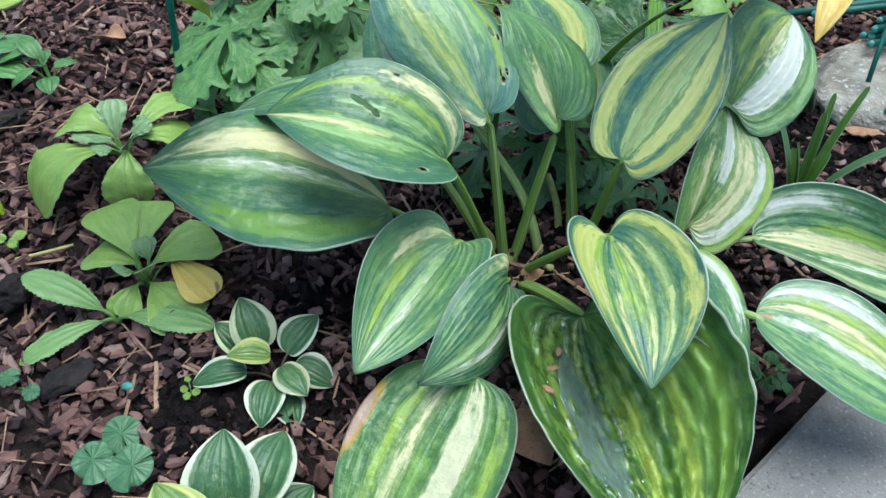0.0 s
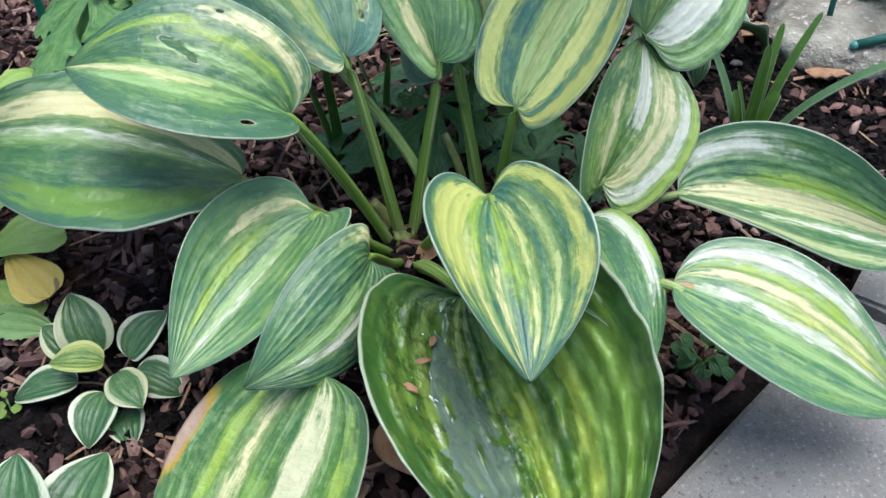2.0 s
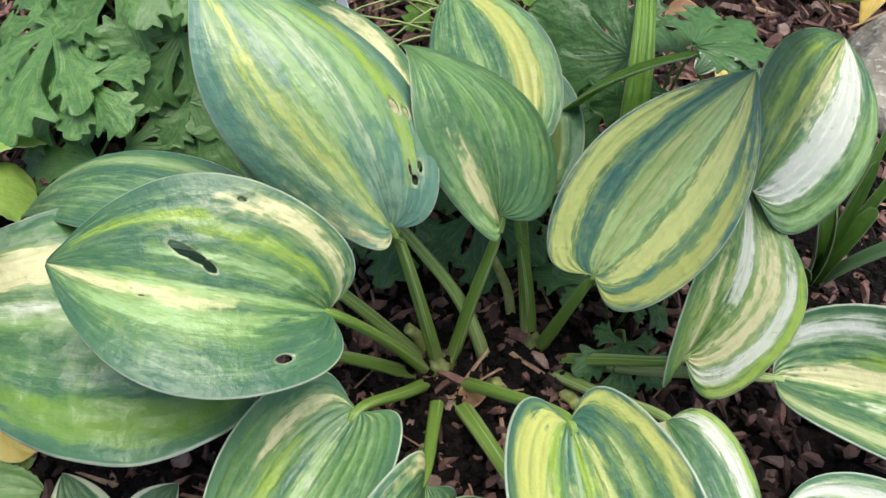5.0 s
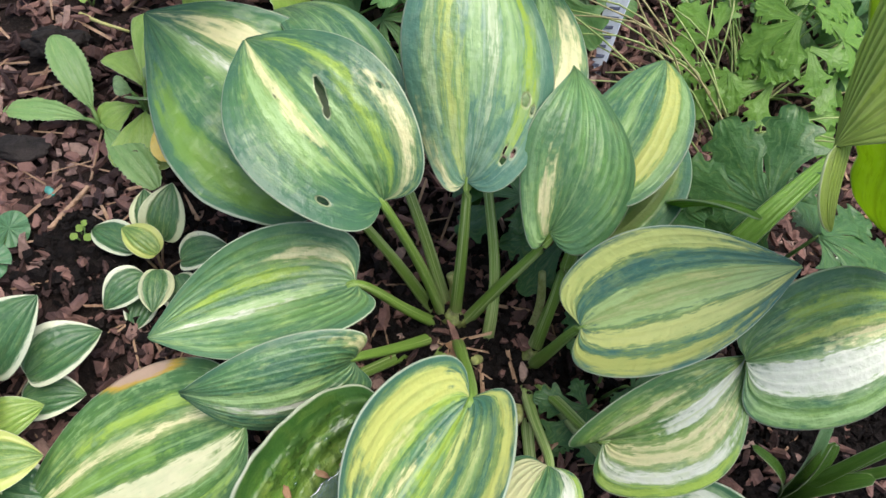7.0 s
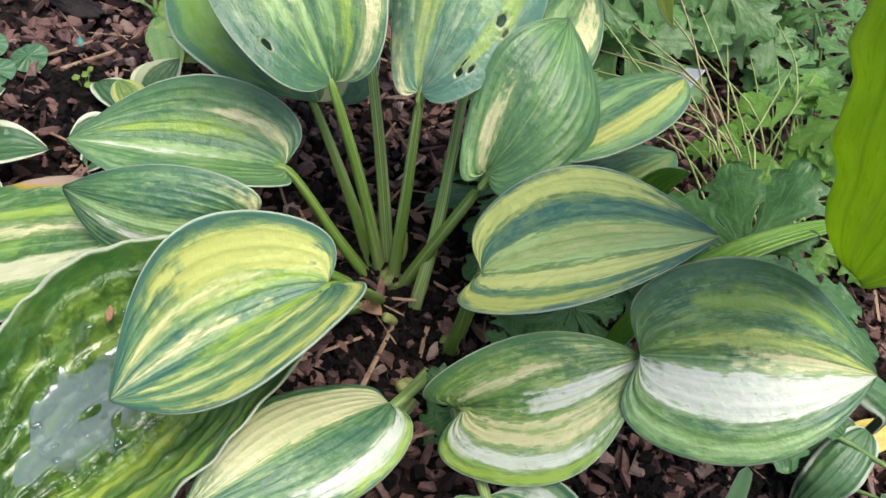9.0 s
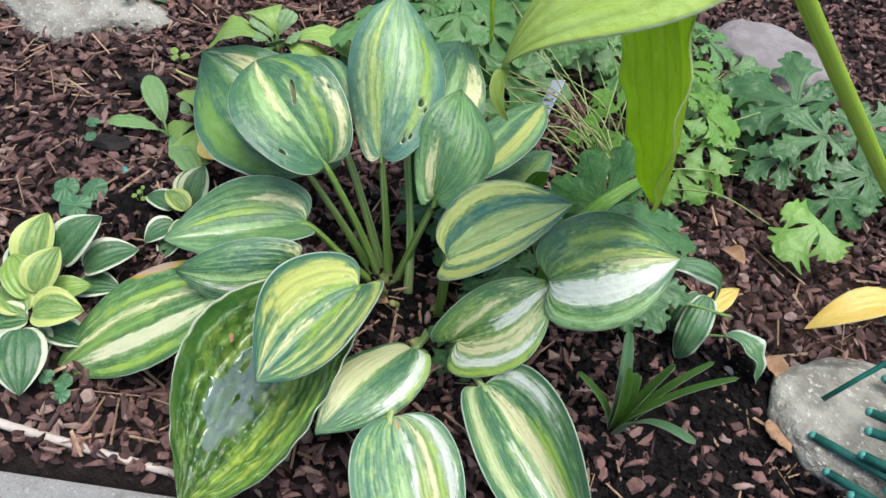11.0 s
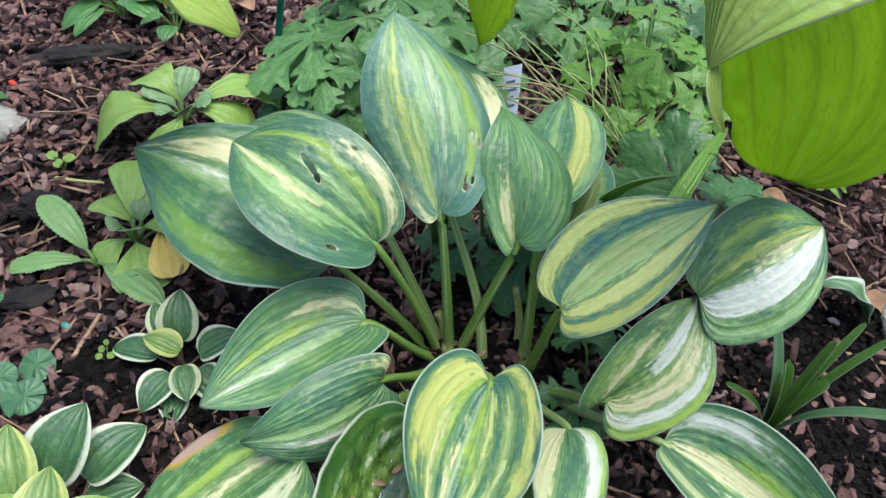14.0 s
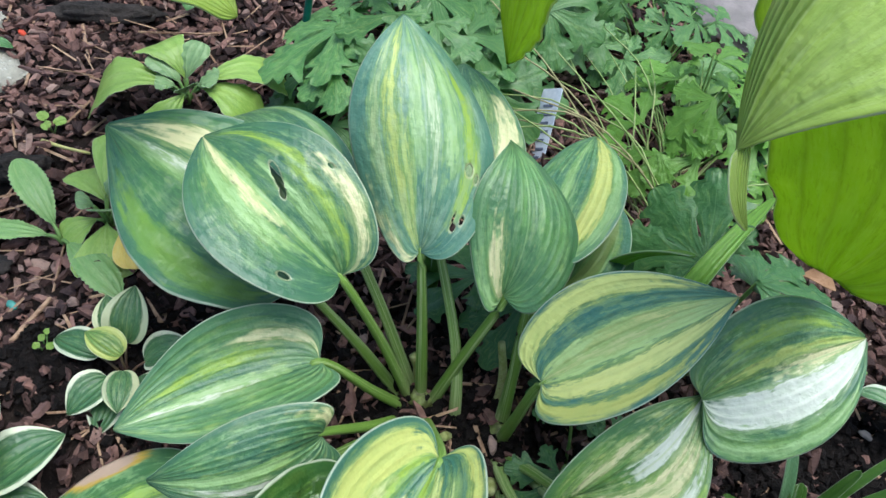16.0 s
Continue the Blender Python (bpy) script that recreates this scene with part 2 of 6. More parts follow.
def mottled(name, a, b, scale=30.0, rough=0.7, spec=0.3, bump=0.4, distance=0.002, third=None, thin=0.0, per_island=0.0):
    """A material of two or three blotchy tones with relief; per_island shifts each loose piece."""
    g = Graph(name)
    p = g.coord("Object")
    n1, n2 = g.noise(p, scale, 5, 0.6), g.noise(p, scale * 5.3, 3, 0.6)
    col = g.mix(g.step(n1, 0.35, 0.65), a, b)
    if third:
        col = g.mix(g.math("MULTIPLY", g.step(n2, 0.56, 0.72), 0.8), col, third)
    if per_island:
        r = g.island()
        col = g.mix(g.math("MULTIPLY", g.step(r, 0.45, 1.0), per_island), col, b)
        col = g.mix(g.math("MULTIPLY", g.step(r, 0.45, 0.0), per_island), col, a)
    g.bump(g.math("ADD", n1, g.math("MULTIPLY", n2, 0.6)), bump, distance)
    return g.finish(col, rough, spec, thin)


soil_mat = mottled("soil", (0.007, 0.005, 0.004), (0.020, 0.013, 0.011), 60, 0.9, 0.2, 0.9, 0.006, (0.045, 0.030, 0.025))
black_soil_mat = mottled("black_soil", (0.004, 0.003, 0.003), (0.014, 0.010, 0.009), 160, 0.85, 0.2, 1.0, 0.005, (0.034, 0.024, 0.020))


def bark_material():
    g = Graph("bark_chip")
    p, r = g.coord("Object"), g.island()
    n1, n2 = g.noise(p, 90.0, 4, 0.65), g.noise(p, 500.0, 3, 0.6)
    col = g.mix(g.step(r, 0.05, 0.85), (0.024, 0.013, 0.012), (0.252, 0.140, 0.116))
    col = g.mix(g.step(r, 0.86, 0.99), col, (0.36, 0.25, 0.21))
    col = g.mix(g.math("MULTIPLY", g.step(n1, 0.40, 0.70), 0.55), col, (0.038, 0.024, 0.023))
    col = g.mix(g.math("MULTIPLY", g.step(n2, 0.60, 0.76), 0.35), col, (0.26, 0.17, 0.15))
    k2 = g.math("FRACT", g.math("MULTIPLY", r, 37.7))
    col = g.mix(g.math("MULTIPLY", g.step(k2, 0.6, 1.0), 0.55), col, (0.075, 0.050, 0.052))
    g.bump(g.math("ADD", n1, n2), 0.7, 0.002)
    return g.finish(col, 0.75, 0.22)


bark_mat = bark_material()
splinter_mat = mottled("splinter_wood", (0.42, 0.28, 0.18), (0.22, 0.13, 0.08), 120, 0.7, 0.3, 0.5, 0.001, (0.55, 0.42, 0.3), per_island=0.6)
dark_wood_mat = mottled("dark_wood", (0.012, 0.010, 0.009), (0.034, 0.027, 0.024), 60, 0.8, 0.3, 0.9, 0.004)


def concrete_material():
    """Weathered concrete: fine sand and small pebbles showing at the surface, faint dark stains."""
    g = Graph("concrete")
    p = g.coord("Object")
    sand, grit, stain, broad = g.noise(p, 1500.0, 3, 0.7), g.noise(p, 420.0, 3, 0.6), g.noise(p, 60.0, 5, 0.65), g.noise(p, 9.0, 4, 0.6)
    col = g.mix(g.step(broad, 0.35, 0.65), (0.255, 0.245, 0.230), (0.345, 0.335, 0.315))
    col = g.mix(g.math("MULTIPLY", g.step(sand, 0.42, 0.66), 0.5), col, (0.16, 0.15, 0.14))
    col = g.mix(g.math("MULTIPLY", g.step(grit, 0.58, 0.68), 0.75), col, (0.46, 0.44, 0.41))
    col = g.mix(g.math("MULTIPLY", g.step(grit, 0.40, 0.32), 0.70), col, (0.11, 0.10, 0.095))
    col = g.mix(g.math("MULTIPLY", g.step(stain, 0.54, 0.72), 0.45), col, (0.13, 0.12, 0.10))
    g.bump(g.math("ADD", sand, grit), 0.8, 0.0012)
    return g.finish(col, 0.9, 0.2)


concrete_mat = concrete_material()
paver_mat = mottled("pink_paver", (0.30, 0.225, 0.225), (0.38, 0.29, 0.285), 40, 0.85, 0.25, 0.6, 0.0015, (0.24, 0.18, 0.18))
moss_mat = mottled("moss", (0.03, 0.04, 0.008), (0.12, 0.12, 0.02), 300, 0.95, 0.1, 1.0, 0.003, (0.2, 0.19, 0.05))
pale_stone_mat = mottled("pale_stone", (0.21, 0.195, 0.160), (0.36, 0.345, 0.290), 38, 0.92, 0.15, 1.0, 0.006, (0.62, 0.60, 0.54))
grey_stone_mat = mottled("grey_stone", (0.20, 0.18, 0.175), (0.28, 0.25, 0.245), 30, 0.9, 0.2, 0.7, 0.004, (0.2, 0.17, 0.17))
tan_stone_mat = mottled("tan_stone", (0.46, 0.31, 0.18), (0.58, 0.42, 0.26), 15, 0.85, 0.2, 0.5, 0.003)
stake_mat = mottled("green_plastic", (0.004, 0.085, 0.060), (0.008, 0.125, 0.090), 80, 0.42, 0.5, 0.2, 0.0006)
teal_mat = mottled("teal_plastic", (0.012, 0.085, 0.065), (0.025, 0.13, 0.10), 60, 0.5, 0.4, 0.25, 0.0008, (0.05, 0.18, 0.15))
teal_end_mat = mottled("pale_teal_plastic", (0.06, 0.24, 0.20), (0.10, 0.32, 0.28), 200, 0.5, 0.4, 0.2, 0.0005)
label_mat = mottled("white_plastic", (0.46, 0.52, 0.64), (0.58, 0.63, 0.74), 140, 0.4, 0.5, 0.1, 0.0004)
ink_mat = mottled("ink", (0.10, 0.12, 0.20), (0.15, 0.17, 0.26), 200, 0.6, 0.3, 0.1, 0.0003)
dry_mat = mottled("dry_leaf", (0.30, 0.17, 0.09), (0.45, 0.27, 0.16), 70, 0.75, 0.3, 0.6, 0.001, (0.2, 0.1, 0.06), thin=0.1)
straw_mat = mottled("dry_stalk", (0.26, 0.24, 0.11), (0.40, 0.36, 0.19), 80, 0.6, 0.3, 0.3, 0.0008)
stem_green_mat = mottled("green_stem", (0.10, 0.20, 0.045), (0.17, 0.28, 0.075), 60, 0.45, 0.45, 0.3, 0.0006)
pale_stem_mat = mottled("pale_stem", (0.20, 0.30, 0.08), (0.34, 0.40, 0.16), 60, 0.5, 0.4, 0.3, 0.0006)
root_mat = mottled("pale_root", (0.42, 0.36, 0.30), (0.55, 0.48, 0.42), 40, 0.7, 0.3, 0.4, 0.001)


def petiole_material(name, seed, dark=(0.165, 0.285, 0.045), pale=(0.43, 0.52, 0.24), share=0.5, foot=(0.30, 0.36, 0.14)):
    g = Graph(name)
    x, v = g.uv()
    lines = g.noise(g.vec(g.math("MULTIPLY", x, 5.0), g.math("MULTIPLY", v, 1.2), seed), 1.0, 2)
    col = g.mix(g.step(lines, 0.62 - 0.25 * share, 0.75 - 0.2 * share), dark, pale)
    col = g.mix(g.step(v, 0.22, 0.0), col, foot)
    fine = g.noise(g.vec(g.math("MULTIPLY", x, 14.0), g.math("MULTIPLY", v, 9.0), seed + 5), 1.0, 3)
    col = g.mix(g.math("MULTIPLY", g.step(fine, 0.45, 0.70), 0.35), col, tuple(0.55 * k for k in dark))
    col = g.mix(g.math("MULTIPLY", g.step(g.math("ADD", v, g.math("MULTIPLY", fine, 0.06)), 0.09, 0.03), 0.8), col, (0.13, 0.095, 0.05))
    g.bump(g.math("ADD", lines, g.math("MULTIPLY", fine, 0.5)), 0.4, 0.0008)
    return g.finish(col, 0.42, 0.45)


# ---- geometry helpers ----
def mesh_object(name, verts, faces, mat, parent=None, uvs=None, smooth=True, label=""):
    me = bpy.data.meshes.new(name)
    me.from_pydata([tuple(v) for v in verts], [], faces)
    if smooth:
        me.polygons.foreach_set("use_smooth", [True] * len(me.polygons))
    if uvs is not None:
        layer = me.uv_layers.new(name="UVMap")
        idx = np.empty(len(me.loops), dtype=np.int32)
        me.loops.foreach_get("vertex_index", idx)
        layer.data.foreach_set("uv", np.asarray(uvs, dtype=np.float32)[idx].ravel())
    me.materials.append(mat)
    ob = new(name, me)
    if parent is not None:
        ob.parent = parent
    if label:
        ob["label"] = label
    return ob


def thing(name, label, category, group="", kind=""):
    return tagged(new(name), label, category, group, kind)


def unit(v):
    v = np.asarray(v, float)
    return v / (np.linalg.norm(v) + 1e-12)


def blade_points(u, v, base, tip, roll, width, arch, bend, curl, twist, lobe, shoulder, fold, taper=0.95):
    """Points on a leaf blade: u across, v along, between base and tip."""
    base, tip = np.array(base, float), np.array(tip, float)
    chord = tip - base
    length = np.linalg.norm(chord)
    c = chord / length
    n0 = unit(np.array([0, 0, 1.0]) - c * c[2])
    s0 = np.cross(n0, c)
    vm = shoulder / (shoulder + taper)
    half = width * (v**shoulder) * ((1 - v) ** taper) / (vm**shoulder * (1 - vm) ** taper)
    back = (v / 0.14) * np.exp(1 - v / 0.14)
    along = v - lobe * np.abs(u) ** 1.6 * back
    r = roll + twist * (v - 0.4)
    n = np.cos(r)[..., None] * n0 + np.sin(r)[..., None] * s0
    s = -np.sin(r)[..., None] * n0 + np.cos(r)[..., None] * s0
    lat = u * half
    z = -curl * lat**2 / width + fold * np.abs(lat)
    par = 4 * v * (1 - v)
    pts = base + c * (length * along)[..., None] + n0 * (arch * length * par)[..., None] + s0 * (bend * length * par)[..., None] + s * lat[..., None] + n * z[..., None]
    return pts, n


def blade(name, mat, parent, base, tip, roll=0.0, width=0.03, arch=0.08, bend=0.0, curl=0.2, twist=0.0, lobe=0.08, shoulder=0.55, fold=0.05, taper=0.95,
          ribs=14, rib=0.0011, wave=0.0, waves=4.0, phase=0.0, teeth=0, tooth=0.0, pucker=0.0, thick=0.0008, nu=44, nv=40, holes=(), label=""):
    """One leaf blade as a thin closed shell with ribs, a wavy margin and gnawed holes (u, v, u radius, v radius, slant)."""
    us = np.linspace(-1, 1, nu + 1)
    vs = 0.5 * (1 - np.cos(np.pi * np.linspace(0, 1, nv + 1)))
    vs = 0.6 * vs + 0.4 * np.linspace(0, 1, nv + 1)
    U, V = np.meshgrid(us, vs)
    keep = np.ones((nv, nu), bool)
    um, vmid = (us[:-1] + us[1:]) / 2, (vs[:-1] + vs[1:]) / 2
    for k, (hu, hv, ru, rv, slant) in enumerate(holes):
        du, dv = um[None, :] - hu, vmid[:, None] - hv
        gone = ((du - slant * dv) / ru) ** 2 + (dv / rv) ** 2 <= 1.0
        if not gone.any():
            gone[np.abs(vmid - hv).argmin(), np.abs(um - hu).argmin()] = True
        keep &= ~gone
        touch = np.zeros(U.shape, int)
        for dj in (0, 1):
            for di in (0, 1):
                touch[dj : dj + nv, di : di + nu] += gone
        for j, i in np.argwhere((touch > 0) & (touch < 4)):
            p, q = ((U[j, i] - hu) - slant * (V[j, i] - hv)) / ru, (V[j, i] - hv) / rv
            r = math.hypot(p, q) + 1e-9
            gnaw = (1 + 0.30 * noise.noise(Vector((p / r * 2.2, q / r * 2.2, phase + k)))) / r
            V[j, i] = hv + q * gnaw * rv
            U[j, i] = hu + p * gnaw * ru + slant * (V[j, i] - hv)
    Ue = U
    if teeth:
        Ue = U * (1 - tooth * np.abs(U) ** 6 * (0.5 + 0.5 * np.cos(2 * np.pi * teeth * V)))
    P, N = blade_points(Ue, V, base, tip, roll, width, arch, bend, curl, twist, lobe, shoulder, fold, taper)
    body = (V ** 0.5) * (1 - V) ** 0.4
    lift = rib * body * (np.abs(np.sin(np.pi * ribs * U * 0.5)) - 0.6)
    lift = lift + wave * np.abs(U) ** 3 * body * np.sin(2 * np.pi * waves * V + phase + 1.3 * np.sign(U))
    if pucker:
        bumps = np.array([[noise.noise(Vector((a * 9, b * 18, phase))) for a in row_u] for row_u, b in zip(U, vs)])
        lift = lift + pucker * body * bumps
    P = P + N * lift[..., None]
    gu, gv = np.gradient(P, axis=1), np.gradient(P, axis=0)
    nor = np.cross(gu, gv)
    nor /= np.linalg.norm(nor, axis=-1, keepdims=True) + 1e-12
    m = (nu + 1) * (nv + 1)
    verts = np.concatenate([P.reshape(-1, 3), (P - np.sign((nor * N).sum(-1, keepdims=True)) * nor * thick).reshape(-1, 3)])
    uv = np.stack([(U + 1) / 2, V], -1).reshape(-1, 2)
    faces = []
    for j in range(nv):
        for i in range(nu):
            if keep[j, i]:
                a, b = j * (nu + 1) + i, j * (nu + 1) + i + 1
                faces.append((a, b, b + nu + 1, a + nu + 1))
                faces.append((a + m, a + nu + 1 + m, b + nu + 1 + m, b + m))
    for j in range(nv):
        for i, flip in ((0, False), (nu, True)):
            a, b = j * (nu + 1) + i, (j + 1) * (nu + 1) + i
            faces.append((a, b, b + m, a + m) if not flip else (a, a + m, b + m, b))
    for j, i in np.argwhere(~keep):
        a, b = j * (nu + 1) + i, j * (nu + 1) + i + 1
        c, d = a + nu + 1, b + nu + 1
        for e0, e1, oj, oi in ((a, b, j - 1, i), (b, d, j, i + 1), (d, c, j + 1, i), (c, a, j, i - 1)):
            if 0 <= oj < nv and 0 <= oi < nu and keep[oj, oi]:
                faces.append((e0, e1, e1 + m, e0 + m))
    return mesh_object(name, verts, faces, mat, parent, np.concatenate([uv, uv]), label=label)


def spline(points, count):
    """A smooth line through the points (Catmull-Rom)."""
    p = np.array(points, float)
    p = np.vstack([2 * p[0] - p[1], p, 2 * p[-1] - p[-2]])
    out = []
    for s in np.linspace(0, len(p) - 3 - 1e-6, count):
        k, f = int(s), s - int(s)
        a, b, c, d = p[k : k + 4]
        out.append(0.5 * (2 * b + (c - a) * f + (2 * a - 5 * b + 4 * c - d) * f**2 + (3 * b - a - 3 * c + d) * f**3))
    return np.array(out)


def tube(name, points, r0, r1, mat, parent=None, sides=10, count=24, groove=0.0, flat=1.0, rough=0.0, label="", up=(0, 0, 1)):
    """A tapered stalk along a line; groove sinks a channel into its upper side."""
    line = spline(points, count)
    tan = np.gradient(line, axis=0)
    verts, uvs = [], []
    for k, (p, t) in enumerate(zip(line, tan)):
        t = unit(t)
        side = unit(np.cross(t, up) if abs(t @ np.asarray(up)) < 0.97 else np.cross(t, (0, 1, 0)))
        top = np.cross(side, t)
        f = k / (count - 1)
        r = r0 + (r1 - r0) * f
        for s in range(sides):
            a = 2 * math.pi * s / sides
            q = r * (1 - groove * max(0.0, math.sin(a)) ** 3)
            q *= 1 + rough * noise.noise(Vector((p[0] * 90, p[1] * 90, a * 2 + p[2] * 60)))
            verts.append(p + side * q * math.cos(a) + top * q * flat * math.sin(a))
            uvs.append((s / sides * 2 % 1.0, f))
    faces = [(k * sides + s, k * sides + (s + 1) % sides, (k + 1) * sides + (s + 1) % sides, (k + 1) * sides + s) for k in range(count - 1) for s in range(sides)]
    faces += [tuple(range(sides))[::-1], tuple(range((count - 1) * sides, count * sides))]
    return mesh_object(name, verts, faces, mat, parent, uvs, label=label)


def hill(x, y):
    """Height of the bed's surface."""
    z = 0.007 * noise.noise(Vector((x * 9, y * 9, 0.3))) + 0.003 * noise.noise(Vector((x * 40, y * 40, 2.0)))
    z += 0.022 * math.exp(-((x + 0.265) ** 2 + (y - 0.51) ** 2) / 0.0011)
    z -= 0.012 * math.exp(-((x - 0.36) ** 2 + (y - 0.47) ** 2) / 0.008)
    return z


# the kerb's inner edge: two straight runs that meet at a joint
JOINT = np.array([0.322, 0.340])
RUN_A, RUN_B = unit((0.62, 0.785)), unit((0.755, 0.660))


def beyond_kerb(x, y):
    """How far a place lies on the path's side of the kerb's inner edge."""
    d = np.array([x, y]) - JOINT
    run = RUN_A if d @ (RUN_A + RUN_B) > 0 else RUN_B
    return d @ np.array([run[1], -run[0]])


# ---- ground: one sheet to the horizon ----
def make_ground():
    fine_x, fine_y = np.linspace(-0.8, 0.95, 150), np.linspace(-0.25, 1.45, 150)
    xs = np.concatenate([[-60, -20, -6, -2.5, -1.3], fine_x, [1.4, 2.5, 6, 20, 60]])
    ys = np.concatenate([[-60, -20, -6, -2.5, -0.9], fine_y, [2.0, 3.5, 7, 20, 60]])
    verts, n = [], len(xs)
    for y in ys:
        for x in xs:
            z = hill(x, y)
            b = beyond_kerb(x, y)
            if b > 0.0:
                z = -0.034
            verts.append((x, y, z))
    faces = [(j * n + i, j * n + i + 1, (j + 1) * n + i + 1, (j + 1) * n + i) for j in range(len(ys) - 1) for i in range(n - 1)]
    return tagged(mesh_object("ground", verts, faces, soil_mat), "dark brown damp garden soil of the flower bed", "ground", kind="structure")


make_ground()


def make_mulch(count, seed):
    """Bark chips strewn over the bed: flat broken flakes and shreds, each tipped its own way."""
    rng = np.random.default_rng(seed)
    spots = []
    while len(spots) < count:
        for x, y, p in zip(rng.uniform(-0.75, 0.85, 4000), rng.uniform(0.0, 1.3, 4000), rng.random(4000)):
            bare = x > 0.25 and y < 0.68
            if p <= (0.42 if bare else 1.0) * (1.0 if y < 0.9 else 0.7) and beyond_kerb(x, y) <= -0.012:
                spots.append((x, y, hill(x, y) + (0.003 if bare else 0.0)))
    spots = np.array(spots[:count])
    k = 7
    shred = rng.random(count) < 0.28
    ln = np.where(shred, rng.uniform(0.008, 0.017, count), rng.uniform(0.0035, 0.0098, count))[:, None]
    wd = ln * np.where(shred, rng.uniform(0.12, 0.30, count), rng.uniform(0.38, 0.85, count))[:, None]
    th = rng.uniform(0.0010, 0.0042, (count, 1))
    ang = np.sort(rng.uniform(0, 2 * np.pi, (count, k)), axis=1) * 0.55 + np.linspace(0, 2 * np.pi, k, endpoint=False) * 0.45 + rng.uniform(0, 6, (count, 1))
    rad = rng.uniform(0.62, 1.15, (count, k))
    x, y = ln * rad * np.cos(ang), wd * rad * np.sin(ang)
    pts = np.concatenate([np.stack([x * 0.84, y * 0.84, th / 2 + rng.uniform(-0.001, 0.001, (count, k))], -1), np.stack([x, y, np.repeat(-th / 2, k, axis=1)], -1)], axis=1)
    pts[..., 2] += rng.normal(0, 0.16, (count, 1)) * pts[..., 0] ** 2 / ln
    turn = [np.array(Euler((a, b, c)).to_matrix()) for a, b, c in zip(rng.normal(0, 0.48, count), rng.normal(0, 0.42, count), rng.uniform(0, 6.28, count))]
    pts = np.einsum("nij,nkj->nki", np.array(turn), pts) + spots[:, None, :]
    pts[..., 2] += rng.uniform(0.0, 0.010, (count, 1))
    faces = []
    for o in range(0, count * 2 * k, 2 * k):
        faces.append(tuple(range(o, o + k)))
        faces.extend((o + i, o + k + i, o + k + (i + 1) % k, o + (i + 1) % k) for i in range(k))
    return tagged(mesh_object("bark_mulch", pts.reshape(-1, 3), faces, bark_mat, smooth=False), "reddish brown bark chips spread over the bed", "mulch", kind="stuff")


make_mulch(27000, 3)


brown_soil_mat = mottled("brown_soil", (0.020, 0.012, 0.010), (0.065, 0.038, 0.028), 110, 0.9, 0.15, 1.0, 0.004, (0.15, 0.098, 0.075))


def soil_patch(spot, rx, ry, label, seed, name="black_soil", mat=black_soil_mat, lift=0.0055):
    """A spread of black potting soil lying over the bed, thin towards its ragged rim."""
    steps, rings = 72, 26
    verts, faces = [], []
    for k in range(rings + 1):
        for a in range(steps):
            t = 2 * math.pi * a / steps
            edge = 1 + 0.22 * noise.noise(Vector((math.cos(t) * 1.6, math.sin(t) * 1.6, seed))) + 0.10 * noise.noise(Vector((math.cos(t) * 6, math.sin(t) * 6, seed)))
            f = k / rings
            x, y = spot[0] + rx * edge * f * math.cos(t), spot[1] + ry * edge * f * math.sin(t)
            z = hill(x, y) + lift * (1 - f**3) - 0.002 + 0.004 * noise.noise(Vector((x * 70, y * 70, seed))) + 0.003 * noise.noise(Vector((x * 180, y * 180, seed)))
            over = beyond_kerb(x, y)
            if over > -0.004:
                side = np.array([RUN_A[1], -RUN_A[0]])
                x, y = x - side[0] * (over + 0.004), y - side[1] * (over + 0.004)
            verts.append((x, y, z))
    for k in range(rings):
        for a in range(steps):
            b = (a + 1) % steps
            faces.append((k * steps + a, k * steps + b, (k + 1) * steps + b, (k + 1) * steps + a))
    return tagged(mesh_object(name, verts, faces, mat), label, "soil", kind="stuff")


def make_crumbs(count, seed):
    """Small crumbs of black potting soil over the bare places of the bed."""
    rng = np.random.default_rng(seed)
    cube = np.array([(x, y, z) for x in (-1, 1) for y in (-1, 1) for z in (-1, 1)], float)
    quads = ((0, 1, 3, 2), (4, 6, 7, 5), (0, 4, 5, 1), (2, 3, 7, 6), (0, 2, 6, 4), (1, 5, 7, 3))
    # crumbs round the stalks and small hosta also blacken the ground as shade
    spots = (((0.335, 0.490), 0.060, 0.55), ((0.345, 0.560), 0.030, 0.12), ((0.060, 0.400), 0.050, 0.16), ((-0.110, 0.310), 0.028, 0.08), ((-0.170, 0.275), 0.014, 0.05), ((0.412, 0.424), 0.012, 0.016))
    verts, faces = [], []
    for spot, spread, share in spots:
        for _ in range(int(count * share)):
            x, y = rng.normal(spot[0], spread), rng.normal(spot[1], spread)
            on_kerb = spot[0] > 0.4
            if not on_kerb and beyond_kerb(x, y) > -0.004:
                continue
            s = min(0.004, rng.exponential(0.0011) + 0.0006)
            z = 0.0135 if on_kerb else hill(x, y) + rng.uniform(0.002, 0.009)
            m = np.array(Euler(rng.uniform(0, 6.28, 3)).to_matrix())
            o = len(verts)
            verts.extend((cube * rng.uniform(0.6, 1.1, (8, 3)) * s) @ m.T + (x, y, z))
            faces.extend(tuple(o + i for i in q) for q in quads)
    return tagged(mesh_object("soil_crumbs", verts, faces, black_soil_mat, smooth=False), "loose crumbs of black potting soil", "soil", kind="stuff")


